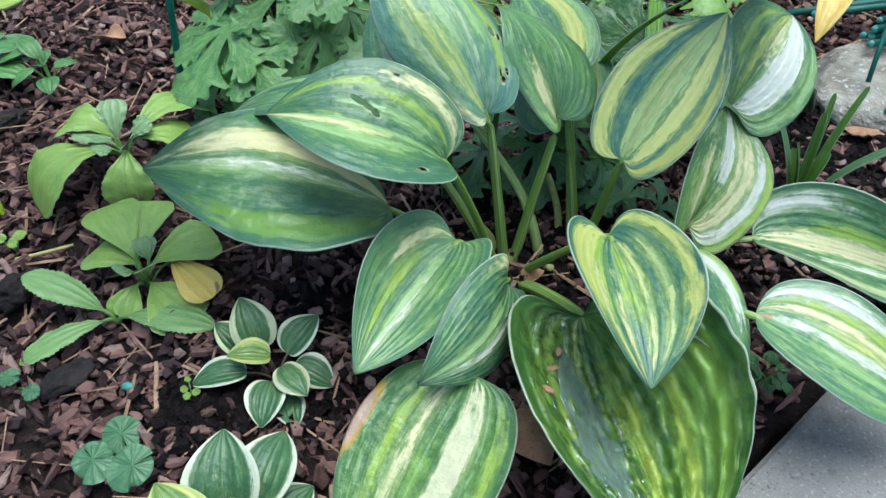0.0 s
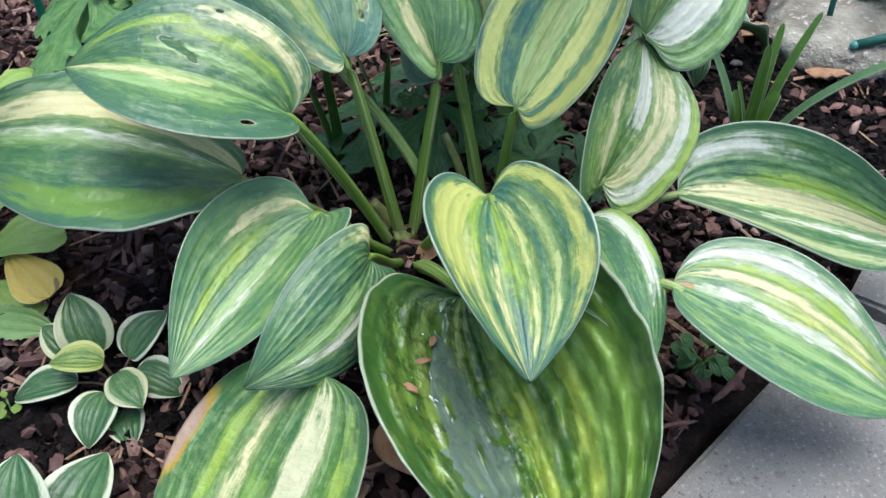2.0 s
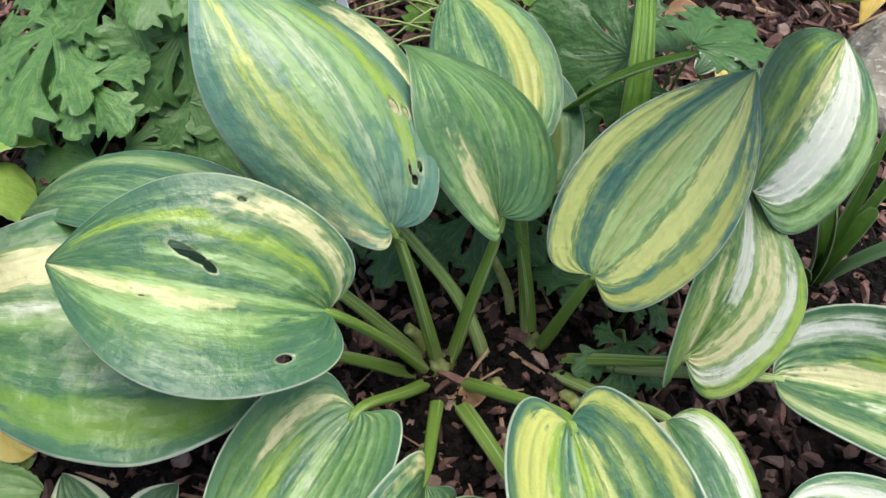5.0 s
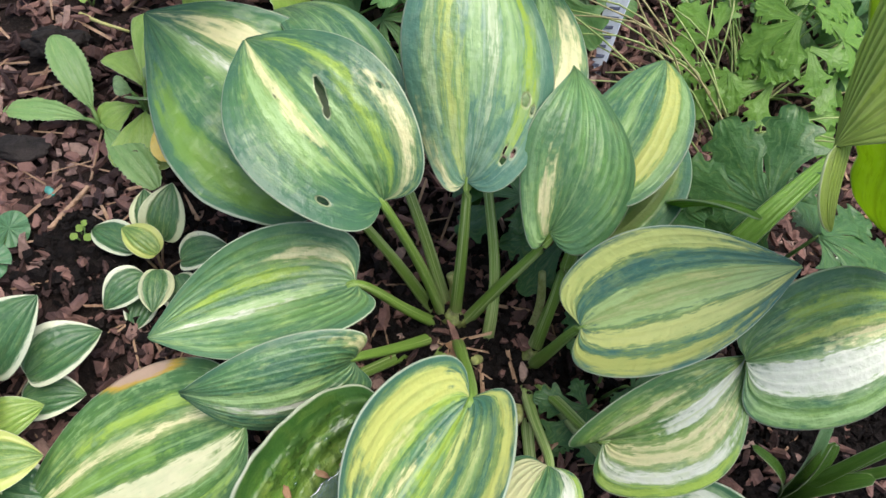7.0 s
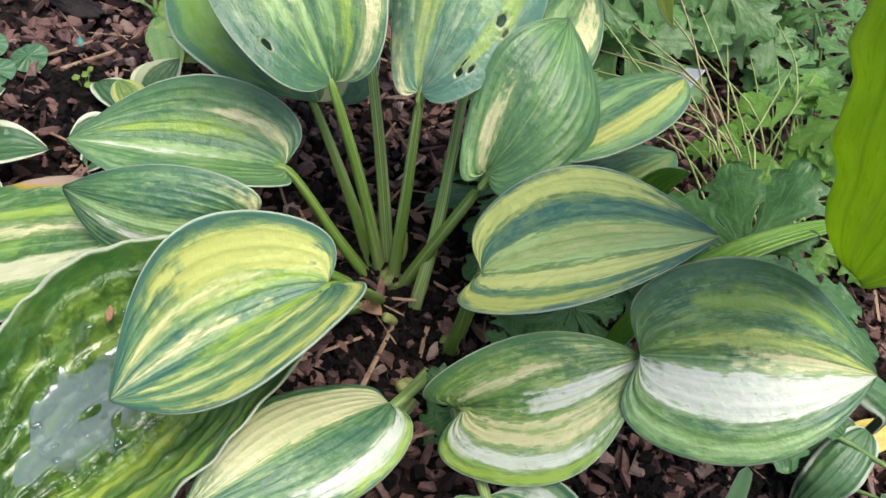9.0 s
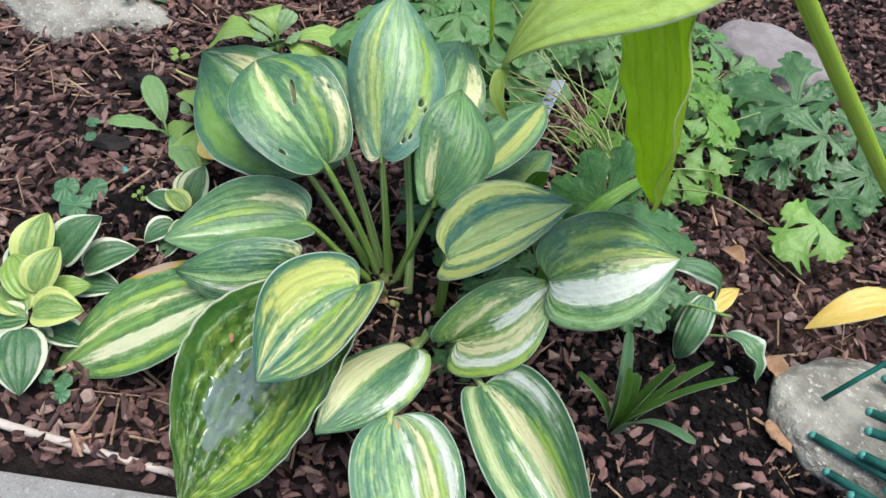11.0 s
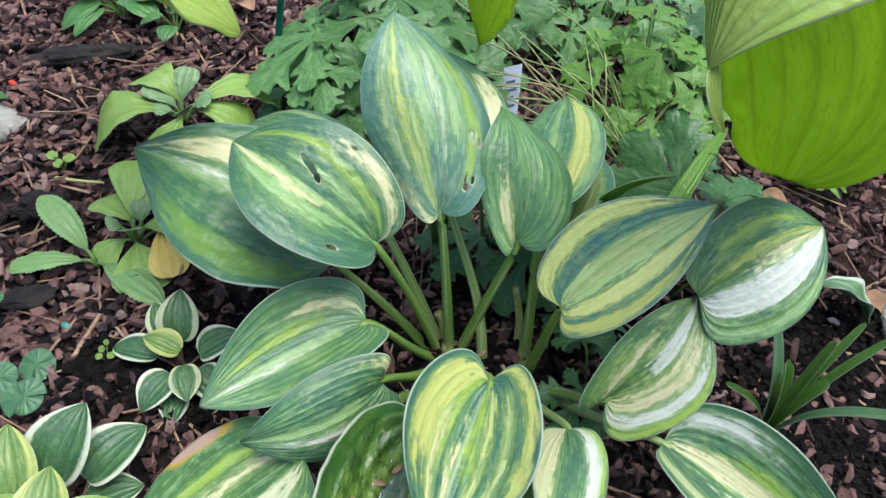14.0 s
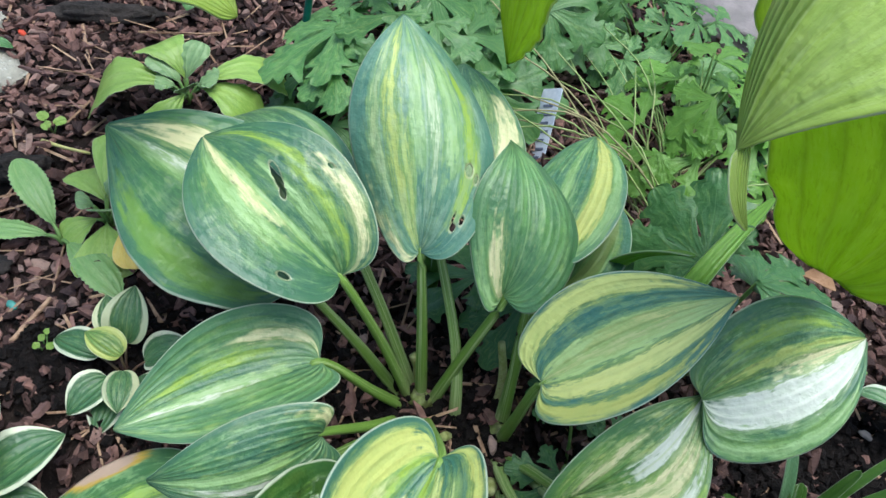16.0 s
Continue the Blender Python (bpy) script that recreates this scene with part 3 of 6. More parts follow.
make_crumbs(15000, 9)
soil_patch((0.335, 0.490), 0.085, 0.085, "crumbly black potting soil spread near the kerb", 1.0)
# black sheet round the stalks: dark soil, and shade put in as colour
soil_patch((0.060, 0.400), 0.075, 0.055, "dark damp soil round the hosta stalks, blackened for their shade too", 4.0)
soil_patch((-0.165, 0.402), 0.062, 0.034, "bare crumbly brown soil under the big leaf", 12.0, "brown_soil", brown_soil_mat)
soil_patch((0.315, 0.715), 0.135, 0.125, "brown soil mixed with shredded bark", 15.0, "brown_soil", brown_soil_mat, 0.0050)
# black sheet under the small hosta stands in for the shade there
soil_patch((-0.110, 0.310), 0.040, 0.035, "dark soil under the small hosta, blackened for its shade", 8.0)


def make_splinters(count, seed):
    rng = np.random.default_rng(seed)
    verts, faces = [], []
    made = 0
    while made < count:
        x, y = rng.uniform(-0.7, 0.6), rng.uniform(0.1, 1.1)
        if beyond_kerb(x, y) > -0.02:
            continue
        made += 1
        ln, wd, th = rng.uniform(0.008, 0.028), rng.uniform(0.0006, 0.0018), rng.uniform(0.0005, 0.001)
        m = np.array(Euler((rng.normal(0, 0.2), rng.normal(0, 0.2), rng.uniform(0, 6.28))).to_matrix())
        pts = np.array([(-ln, -wd * 0.4, 0), (ln, -wd, 0), (ln * 0.9, wd * 0.8, 0), (-ln * 0.95, wd, 0), (-ln * 0.97, 0, th), (ln * 0.95, 0, th)])
        pts = pts @ m.T + (x, y, hill(x, y) + rng.uniform(0.006, 0.011))
        o = len(verts)
        verts.extend(pts)
        faces.extend([(o, o + 3, o + 2, o + 1), (o, o + 1, o + 5, o + 4), (o + 2, o + 3, o + 4, o + 5), (o + 1, o + 2, o + 5), (o + 3, o, o + 4)])
    return tagged(mesh_object("wood_splinters", verts, faces, splinter_mat, smooth=False), "pale wood splinters and straw among the bark chips", "debris", kind="stuff")


make_splinters(900, 5)


def lump(name, centre, size, mat, seed, label, category, cuts=24, rough=0.18, parent=None, flat_top=0.0, turn=0.0):
    """A weathered stone or clod: a sphere pushed about by noise, wide and low."""
    bm = bmesh.new()
    bmesh.ops.create_uvsphere(bm, u_segments=cuts * 2, v_segments=cuts, radius=1.0)
    for v in bm.verts:
        d = v.co.normalized()
        k = 1 + rough * noise.noise(d * 1.7 + Vector((seed, 0, 0))) + rough * 0.5 * noise.noise(d * 4 + Vector((seed, 3, 0))) + rough * 0.2 * noise.noise(d * 12 + Vector((0, seed, 0)))
        co = d * k
        if flat_top and co.z > flat_top:
            co.z = flat_top + (co.z - flat_top) * 0.15
        v.co = Vector((co.x * size[0], co.y * size[1], co.z * size[2]))
    bmesh.ops.rotate(bm, verts=bm.verts, matrix=Matrix.Rotation(turn, 3, "Z"))
    bmesh.ops.translate(bm, verts=bm.verts, vec=centre)
    me = bpy.data.meshes.new(name)
    for f in bm.faces:
        f.smooth = True
    bm.to_mesh(me)
    bm.free()
    me.materials.append(mat)
    ob = new(name, me)
    if parent is not None:
        ob.parent = parent
        return ob
    return tagged(ob, label, category)


# ---- kerb stones and the path ----
def box(name, corners, z0, z1, mat, parent=None, bevel=0.003, wear=0.0012, seed=0.0, label=""):
    """A block over a four-cornered plan, its edges rounded and worn."""
    bm = bmesh.new()
    lo = [bm.verts.new((x, y, z0)) for x, y in corners]
    hi = [bm.verts.new((x, y, z1)) for x, y in corners]
    bm.faces.new(lo[::-1])
    bm.faces.new(hi)
    for i in range(4):
        bm.faces.new((lo[i], lo[(i + 1) % 4], hi[(i + 1) % 4], hi[i]))
    bmesh.ops.recalc_face_normals(bm, faces=bm.faces)
    bmesh.ops.bevel(bm, geom=bm.edges[:], offset=bevel, segments=2, affect="EDGES")
    bmesh.ops.subdivide_edges(bm, edges=[e for e in bm.edges if e.calc_length() > 0.03], cuts=8, use_grid_fill=True)
    for v in bm.verts:
        v.co += Vector((1, 1, 0.6)) * wear * noise.noise(v.co * 60 + Vector((seed, 0, 0)))
    me = bpy.data.meshes.new(name)
    bm.to_mesh(me)
    bm.free()
    me.materials.append(mat)
    ob = new(name, me)
    if parent is not None:
        ob.parent = parent
    if label:
        ob["label"] = label
    return ob


def kerb_plan(start, run, length, width):
    side = np.array([run[1], -run[0]])
    a, b = start, start + run * length
    return [tuple(p) for p in (a, a + side * width, b + side * width, b)]


SIDE_A, SIDE_B = np.array([RUN_A[1], -RUN_A[0]]), np.array([RUN_B[1], -RUN_B[0]])
MITRE = unit(SIDE_A + SIDE_B)
CORNER = JOINT + MITRE * 0.082 / (MITRE @ SIDE_A)
plan_a = [tuple(p) for p in (JOINT + RUN_A * 0.003, CORNER + RUN_A * 0.003, JOINT + RUN_A * 0.6 + SIDE_A * 0.082, JOINT + RUN_A * 0.6)]
plan_b = [tuple(p) for p in (JOINT - RUN_B * 0.003, CORNER - RUN_B * 0.003, JOINT - RUN_B * 0.6 + SIDE_B * 0.082, JOINT - RUN_B * 0.6)]
tagged(box("kerb_stone", plan_a, -0.12, 0.012, concrete_mat, seed=1.0), "weathered grey concrete kerb stone edging the flower bed", "kerb stone", "kerb stones")
tagged(box("kerb_stone", plan_b, -0.12, 0.010, concrete_mat, seed=5.0), "weathered grey concrete kerb stone beside a mossy joint", "kerb stone", "kerb stones")
moss = lump("moss", (0, 0, 0), (0.020, 0.0055, 0.006), moss_mat, 2.0, "olive green moss in the joint between two kerb stones", "moss", 16, 0.7)
moss.matrix_world = pose(*(JOINT + MITRE * 0.056), 0.008, 0, 0, math.degrees(math.atan2(MITRE[1], MITRE[0])))
path = tagged(new("path"), "pink and grey concrete pavers of the garden path", "path", kind="structure")
ALONG = unit(RUN_A + RUN_B)
OUT = np.array([ALONG[1], -ALONG[0]])
for i in range(-4, 5):
    for j in range(4):
        plan = kerb_plan(JOINT + ALONG * (i * 0.205 + 0.1 * (j % 2)) + OUT * (0.086 + j * 0.104), ALONG, 0.2, 0.1)
        if min(beyond_kerb(*p) for p in plan) > 0.0815:
            box("paver", plan, -0.10, -0.002, paver_mat if j else concrete_mat, path, seed=i + 7.0 * j)

# ---- the large variegated hosta ----
hosta = thing("hosta", "large hosta with heart-shaped green leaves streaked cream, yellow and white", "plant")
C1, C2 = (0.050, 0.413, 0.0), (0.107, 0.425, 0.0)


def hosta_leaf(seed, crown, base, tip, bands=(), bow=0.4, stalk=0.0045, pale=0.4, tone=None, label="", via=None, offset=(0, 0), **shape):
    """A blade and the stalk that carries it from the crown."""
    tone = tone or {}
    shape.setdefault("pucker", 0.0007), shape.setdefault("rib", 0.0020)
    mat = leaf_material("hosta_leaf", seed, bands=bands, holes=shape.get("holes", ()), **dict(dict(edge=0.7), **tone))
    leaf = blade("leaf", mat, hosta, base, tip, label=label, phase=seed, **shape)
    if crown is None:
        return
    foot = np.array(crown) + (0.5 * offset[0], 0.5 * offset[1], -0.014)
    b = np.array(base)
    out = unit(np.array(tip) - b)
    n0 = unit(np.array([0, 0, 1.0]) - out * out[2])
    r = shape.get("roll", 0.0) - 0.35 * shape.get("twist", 0.0)
    under = math.cos(r) * n0 + math.sin(r) * np.cross(n0, out)
    end = b + out * 0.012 - under * (stalk * 1.15)
    neck = b - out * 0.003 - under * (stalk * 0.75)
    mid = foot * 0.5 + neck * 0.5 + np.array([0, 0, bow * 0.02]) if via is None else np.array(via)
    tube("petiole", [foot, mid, neck, end], stalk * 1.05, stalk * 0.35, petiole_material("petiole", seed, share=pale), leaf, groove=0.45, sides=12, count=30)


DARKISH = dict(dark=(0.052, 0.148, 0.082), mid=(0.088, 0.220, 0.068))
hosta_leaf(1, C1, base=(-0.039, 0.395, 0.084), tip=(-0.199, 0.388, 0.125), roll=-0.094, width=0.0692, arch=0.107, bend=0.000, curl=0.115, twist=1.114, lobe=0.068, shoulder=0.498, fold=0.020, offset=(-0.010, -0.004), bow=0.3, tone=dict(DARKISH, light=(0.26, 0.40, 0.17), streak=0.35), pucker=0.0028, nu=70, nv=70, wave=0.002,
           bands=[(-0.42, 0.17, -0.1, 0.88, CREAM), (0.05, 0.035, 0.1, 0.98, LIGHT), (-0.03, 0.02, 0.1, 0.9, WHITE), (0.75, 0.10, 0.1, 0.75, (0.16, 0.30, 0.05))],
           label="long dark blue-green leaf with one broad cream stripe")
hosta_leaf(2, C1, base=(0.001, 0.383, 0.136), tip=(-0.111, 0.393, 0.166), roll=0.185, width=0.0452, arch=0.186, bend=0.080, curl=0.163, twist=0.016, lobe=0.167, shoulder=0.817, fold=0.406, offset=(-0.008, 0.002), nu=96, nv=90, tone=dict(dark=(0.055, 0.150, 0.085), mid=(0.088, 0.212, 0.064), light=(0.27, 0.42, 0.18), streak=0.55),
           bands=[(0.14, 0.10, 0.38, 1.1, CREAM), (-0.80, 0.07, 0.05, 0.42, CREAM), (-0.50, 0.035, 0.1, 0.5, LIME), (0.40, 0.05, 0.3, 0.9, LIGHT), (-0.60, 0.035, 0.5, 0.9, LIME), (0.30, 0.035, 0.2, 0.7, LIGHT), (-0.25, 0.03, 0.1, 0.6, LIGHT), (0.04, 0.02, 0.0, 0.9, LIGHT)],
           holes=[(-0.26, 0.52, 0.050, 0.075, -1.0), (-0.17, 0.44, 0.040, 0.030, -1.0), (0.72, 0.22, 0.045, 0.022, 0), (0.20, 0.63, 0.018, 0.012, 0), (-0.80, 0.42, 0.03, 0.015, 0)],
           label="broad streaked green leaf with slug-eaten holes")
hosta_leaf(3, C1, base=(0.029, 0.419, 0.146), tip=(-0.051, 0.502, 0.224), roll=0.112, width=0.0412, arch=0.169, bend=-0.034, curl=0.550, twist=-0.818, lobe=0.135, shoulder=0.945, fold=0.022, offset=(0.000, 0.006), nu=96, nv=90, tone=dict(dark=(0.098, 0.230, 0.165), mid=(0.142, 0.290, 0.160), light=(0.37, 0.51, 0.35), streak=0.75),
           bands=[(0.46, 0.045, 0.10, 0.95, (0.50, 0.58, 0.16)), (0.30, 0.04, 0.02, 0.6, (0.44, 0.55, 0.17)), (0.66, 0.03, 0.3, 0.9, (0.45, 0.56, 0.25)), (-0.12, 0.03, 0.25, 0.9, (0.45, 0.56, 0.34)), (0.93, 0.10, 0.0, 0.22, CREAM), (-0.35, 0.06, 0.3, 0.9, LIGHT), (0.12, 0.05, 0.3, 0.9, LIGHT), (-0.62, 0.05, 0.2, 0.7, LIME)],
           holes=[(-0.62, 0.34, 0.060, 0.022, 0.0), (-0.74, 0.32, 0.030, 0.014, 0.0), (-0.66, 0.15, 0.05, 0.013, 0.0), (-0.74, 0.185, 0.04, 0.014, 0.3), (-0.60, 0.175, 0.02, 0.016, 0.3)],
           label="upright blue-green leaf with yellow streaks and small holes")
hosta_leaf(4, C1, base=(0.010, 0.354, 0.090), tip=(-0.052, 0.255, 0.083), roll=0.187, width=0.0349, arch=0.009, bend=-0.028, curl=-0.461, twist=0.425, lobe=0.158, shoulder=0.639, fold=0.218, offset=(-0.004, -0.004), tone=dict(dark=(0.080, 0.192, 0.098), mid=(0.130, 0.270, 0.084), streak=0.65), bow=-0.1,
           bands=[(-0.62, 0.07, 0.04, 0.36, CREAM), (0.03, 0.06, 0.25, 1.0, LIGHT), (0.10, 0.03, 0.4, 0.95, WHITE), (-0.35, 0.06, 0.3, 0.8, LIME)], label="green heart-shaped leaf with pale streaks")
hosta_leaf(5, C1, base=(0.079, 0.435, 0.130), tip=(0.035, 0.499, 0.180), roll=-0.042, width=0.0330, arch=0.208, bend=-0.103, curl=0.403, twist=-1.137, lobe=0.218, shoulder=0.925, fold=0.174, offset=(0.008, 0.004), bow=0.1, tone=dict(dark=(0.075, 0.185, 0.075), mid=(0.155, 0.325, 0.10), streak=0.5),
           bands=[(0.55, 0.10, 0.02, 0.45, CREAM), (0.85, 0.06, 0.0, 0.3, LIGHT)], label="plain green leaf with a cream streak near its stalk")
hosta_leaf(6, C2, base=(0.087, 0.462, 0.141), tip=(0.061, 0.581, 0.142), roll=0.428, width=0.0334, arch=0.106, bend=-0.007, curl=0.187, twist=-0.190, lobe=0.106, shoulder=0.599, fold=0.075, offset=(-0.002, 0.006), pale=0.9, bow=0.3, tone=dict(streak=0.7),
           bands=[(-0.52, 0.16, 0.0, 1.0, YELLOW), (-0.82, 0.05, 0.1, 0.9, LIGHT), (0.15, 0.04, 0.2, 0.9, LIGHT)], label="green leaf with a broad yellow stripe")
# cream band coloured far darker than CREAM, shade of the upper leaf put in
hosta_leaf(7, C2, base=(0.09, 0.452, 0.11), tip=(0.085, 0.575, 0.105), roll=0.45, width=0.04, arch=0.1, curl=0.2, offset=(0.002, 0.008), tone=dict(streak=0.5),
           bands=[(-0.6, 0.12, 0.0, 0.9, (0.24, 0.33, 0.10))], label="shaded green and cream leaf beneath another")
hosta_leaf(8, C2, base=(0.124, 0.410, 0.113), tip=(0.188, 0.463, 0.195), roll=-0.309, width=0.0365, arch=0.048, bend=-0.002, curl=-0.142, twist=-0.138, lobe=0.149, shoulder=0.738, fold=0.245, offset=(0.004, 0.0), bow=0.0, tone=dict(dark=(0.072, 0.205, 0.175), mid=(0.100, 0.250, 0.165), light=(0.42, 0.58, 0.18), streak=0.35, margin=(0.035, (0.08, 0.20, 0.15))),
           bands=[(0.84, 0.17, -0.1, 0.85, (0.74, 0.79, 0.25)), (0.04, 0.25, 0.0, 1.1, (0.57, 0.73, 0.29)), (-0.44, 0.15, 0.05, 1.1, (0.76, 0.79, 0.28)), (-0.88, 0.12, 0.0, 0.75, YELLOW), (0.02, 0.05, 0.0, 0.8, (0.60, 0.66, 0.28)), (0.18, 0.04, 0.3, 0.9, (0.62, 0.66, 0.25))],
           label="leaf boldly striped yellow-green and blue-green")
hosta_leaf(9, None, base=(0.201, 0.441, 0.136), tip=(0.258, 0.517, 0.160), roll=-0.780, width=0.0439, arch=0.098, bend=-0.044, curl=0.219, twist=0.422, lobe=0.172, shoulder=0.656, fold=0.381, tone=dict(DARKISH, mid=(0.12, 0.25, 0.05), streak=0.8),
           bands=[(-0.34, 0.22, 0.02, 1.1, WHITE), (0.22, 0.06, 0.2, 1.0, (0.5, 0.58, 0.15)), (0.03, 0.06, 0.45, 1.1, CREAM), (-0.85, 0.06, 0.1, 0.8, LIGHT), (0.6, 0.06, 0.3, 0.8, LIME)],
           label="rounded dark green leaf with a broad pure white band")
hosta_leaf(10, C2, base=(0.172, 0.382, 0.078), tip=(0.201, 0.448, 0.130), roll=-0.493, width=0.0328, arch=0.069, bend=-0.141, curl=-0.043, twist=-0.003, lobe=0.304, shoulder=0.913, fold=0.286, offset=(0.006, -0.006), pale=0.8, bow=0.0, tone=dict(dark=(0.07, 0.18, 0.06), mid=(0.15, 0.30, 0.05), light=(0.48, 0.58, 0.24), streak=1.0),
           bands=[(0.05, 0.13, 0.42, 1.1, WHITE), (-0.45, 0.09, 0.0, 0.75, CREAM), (-0.72, 0.08, 0.05, 0.7, WHITE), (-0.25, 0.05, 0.1, 0.8, CREAM), (0.5, 0.06, 0.1, 0.6, CREAM), (-0.92, 0.05, 0.1, 0.6, LIME)],
           label="green leaf heavily streaked cream and white")
hosta_leaf(11, C2, base=(0.214, 0.370, 0.077), tip=(0.365, 0.343, 0.042), roll=-0.344, width=0.0359, arch=0.030, bend=0.013, curl=-0.455, twist=-0.925, lobe=0.101, shoulder=0.554, fold=0.414, offset=(0.008, -0.002), pale=0.9, bow=-0.2, tone=dict(DARKISH, streak=0.6),
           bands=[(0.14, 0.14, 0.05, 1.0, CREAM), (-0.74, 0.09, 0.03, 0.8, (0.50, 0.56, 0.30)), (0.75, 0.10, 0.0, 0.35, WHITE), (0.40, 0.05, 0.3, 0.9, LIME), (-0.2, 0.05, 0.3, 1.0, WHITE)],
           label="long green leaf with a central cream band")
hosta_leaf(12, C2, base=(0.194, 0.297, 0.086), tip=(0.308, 0.243, 0.041), roll=-0.084, width=0.0389, arch=0.064, bend=-0.017, curl=-0.180, twist=-0.396, lobe=0.047, shoulder=0.532, fold=0.215, offset=(0.004, -0.008), pale=0.8, bow=-0.3, tone=dict(streak=1.0, scorch=(0.1, 0.03, 0.05)),
           bands=[(0.74, 0.12, 0.0, 0.75, WHITE), (0.46, 0.07, 0.05, 0.85, CREAM), (0.18, 0.06, 0.15, 0.9, WHITE), (0.62, 0.04, 0.1, 0.8, LIME), (0.32, 0.04, 0.4, 0.9, YELLOW), (-0.10, 0.05, 0.3, 1.0, LIGHT), (-0.55, 0.04, 0.4, 0.9, LIGHT)],
           label="streaky green leaf with white arcs near the kerb")
hosta_leaf(13, C2, base=(0.156, 0.348, 0.080), tip=(0.173, 0.245, 0.093), roll=-0.017, width=0.0298, arch=0.064, bend=0.003, curl=0.265, twist=1.099, lobe=0.101, shoulder=0.652, fold=-0.016, offset=(0.0, -0.008), pale=0.8, bow=-0.2, tone=dict(DARKISH, streak=0.5),
           bands=[(-0.45, 0.36, -0.1, 0.9, (0.62, 0.62, 0.34)), (0.72, 0.13, 0.0, 0.6, WHITE), (0.92, 0.05, 0.0, 0.5, LIME)], label="half cream, half dark green leaf")
hosta_leaf(14, C1, base=(0.104, 0.337, 0.113), tip=(0.116, 0.235, 0.098), roll=0.083, width=0.0381, arch=0.022, bend=-0.017, curl=-0.534, twist=0.450, lobe=0.227, shoulder=0.893, fold=0.368, offset=(0.010, -0.004), bow=0.2, tone=dict(dark=(0.042, 0.138, 0.104), mid=(0.080, 0.212, 0.100), light=(0.32, 0.47, 0.16), streak=0.35, margin=(0.05, (0.06, 0.165, 0.11))),
           bands=[(-0.66, 0.20, 0.0, 0.66, YELLOW), (-0.36, 0.06, 0.05, 0.55, LIME), (-0.42, 0.05, 0.35, 1.0, (0.62, 0.62, 0.28)), (0.10, 0.06, 0.0, 0.55, LIME), (0.30, 0.035, 0.1, 0.9, (0.55, 0.6, 0.22)), (0.88, 0.08, 0.02, 0.8, YELLOW), (0.58, 0.035, 0.2, 0.9, (0.5, 0.58, 0.24)), (-0.10, 0.035, 0.35, 1.0, CREAM)],
           label="bright heart-shaped leaf striped yellow and green")
hosta_leaf(15, C1, base=(0.090, 0.308, 0.069), tip=(0.135, 0.152, 0.037), roll=-0.136, width=0.0620, arch=-0.110, bend=0.038, curl=-0.722, twist=0.255, lobe=0.219, shoulder=0.726, fold=0.415, offset=(0.006, -0.010), bow=0.25, stalk=0.0058, nu=110, nv=90, ribs=18, rib=0.0036, tone=dict(dark=(0.036, 0.110, 0.022), mid=(0.115, 0.245, 0.032), light=(0.29, 0.43, 0.07), streak=0.8, groove_mix=0.30, quilt_shade=0.55, furrow=0.8, wet=(-0.45, 0.42, 0.42)),
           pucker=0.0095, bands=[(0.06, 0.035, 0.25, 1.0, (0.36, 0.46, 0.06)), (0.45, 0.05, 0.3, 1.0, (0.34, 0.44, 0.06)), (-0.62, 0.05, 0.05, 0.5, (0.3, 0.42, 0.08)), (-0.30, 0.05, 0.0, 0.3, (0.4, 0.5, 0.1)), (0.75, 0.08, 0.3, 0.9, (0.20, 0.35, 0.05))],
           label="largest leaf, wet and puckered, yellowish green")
hosta_leaf(16, C1, base=(0.041, 0.319, 0.089), tip=(-0.015, 0.245, 0.087), roll=0.928, width=0.0289, arch=0.055, bend=0.131, curl=0.379, twist=-0.333, lobe=0.196, shoulder=0.615, fold=0.102, offset=(0.0, -0.008), bow=-0.2, tone=dict(dark=(0.050, 0.140, 0.080), mid=(0.088, 0.215, 0.078), streak=0.6),
           bands=[(0.05, 0.08, 0.2, 1.0, LIGHT), (-0.85, 0.08, 0.0, 0.2, CREAM), (0.35, 0.06, 0.2, 0.8, WHITE)], label="small dark green leaf with pale streaks")
hosta_leaf(17, C1, base=(0.017, 0.260, 0.075), tip=(-0.050, 0.137, -0.001), roll=0.015, width=0.0494, arch=0.037, bend=-0.032, curl=0.047, twist=0.512, lobe=0.052, shoulder=0.489, fold=0.075, offset=(0.002, -0.012), bow=-0.2, nu=60, nv=50, pucker=0.0020, tone=dict(dark=(0.05, 0.14, 0.04), mid=(0.10, 0.22, 0.04), streak=0.7, scorch=(-1.0, 0.34, 0.13)),
           bands=[(0.36, 0.15, 0.05, 0.80, (0.68, 0.68, 0.42)), (-0.25, 0.045, 0.05, 0.9, CREAM), (-0.5, 0.05, 0.1, 0.6, LIME), (0.8, 0.05, 0.2, 0.8, LIME), (0.0, 0.05, 0.3, 0.9, (0.2, 0.36, 0.06))], label="low green and cream leaf with a scorched brown edge")
hosta_leaf(18, C1, base=(-0.032, 0.418, 0.143), tip=(-0.182, 0.476, 0.076), roll=-0.001, width=0.0254, arch=0.157, bend=-0.025, curl=0.097, twist=-0.088, lobe=0.079, shoulder=0.522, fold=0.074, offset=(-0.006, 0.008), pale=0.9, tone=dict(DARKISH, streak=0.5), bands=[(-0.70, 0.06, 0.1, 0.9, (0.3, 0.42, 0.2))], label="dark green leaf half hidden behind others")
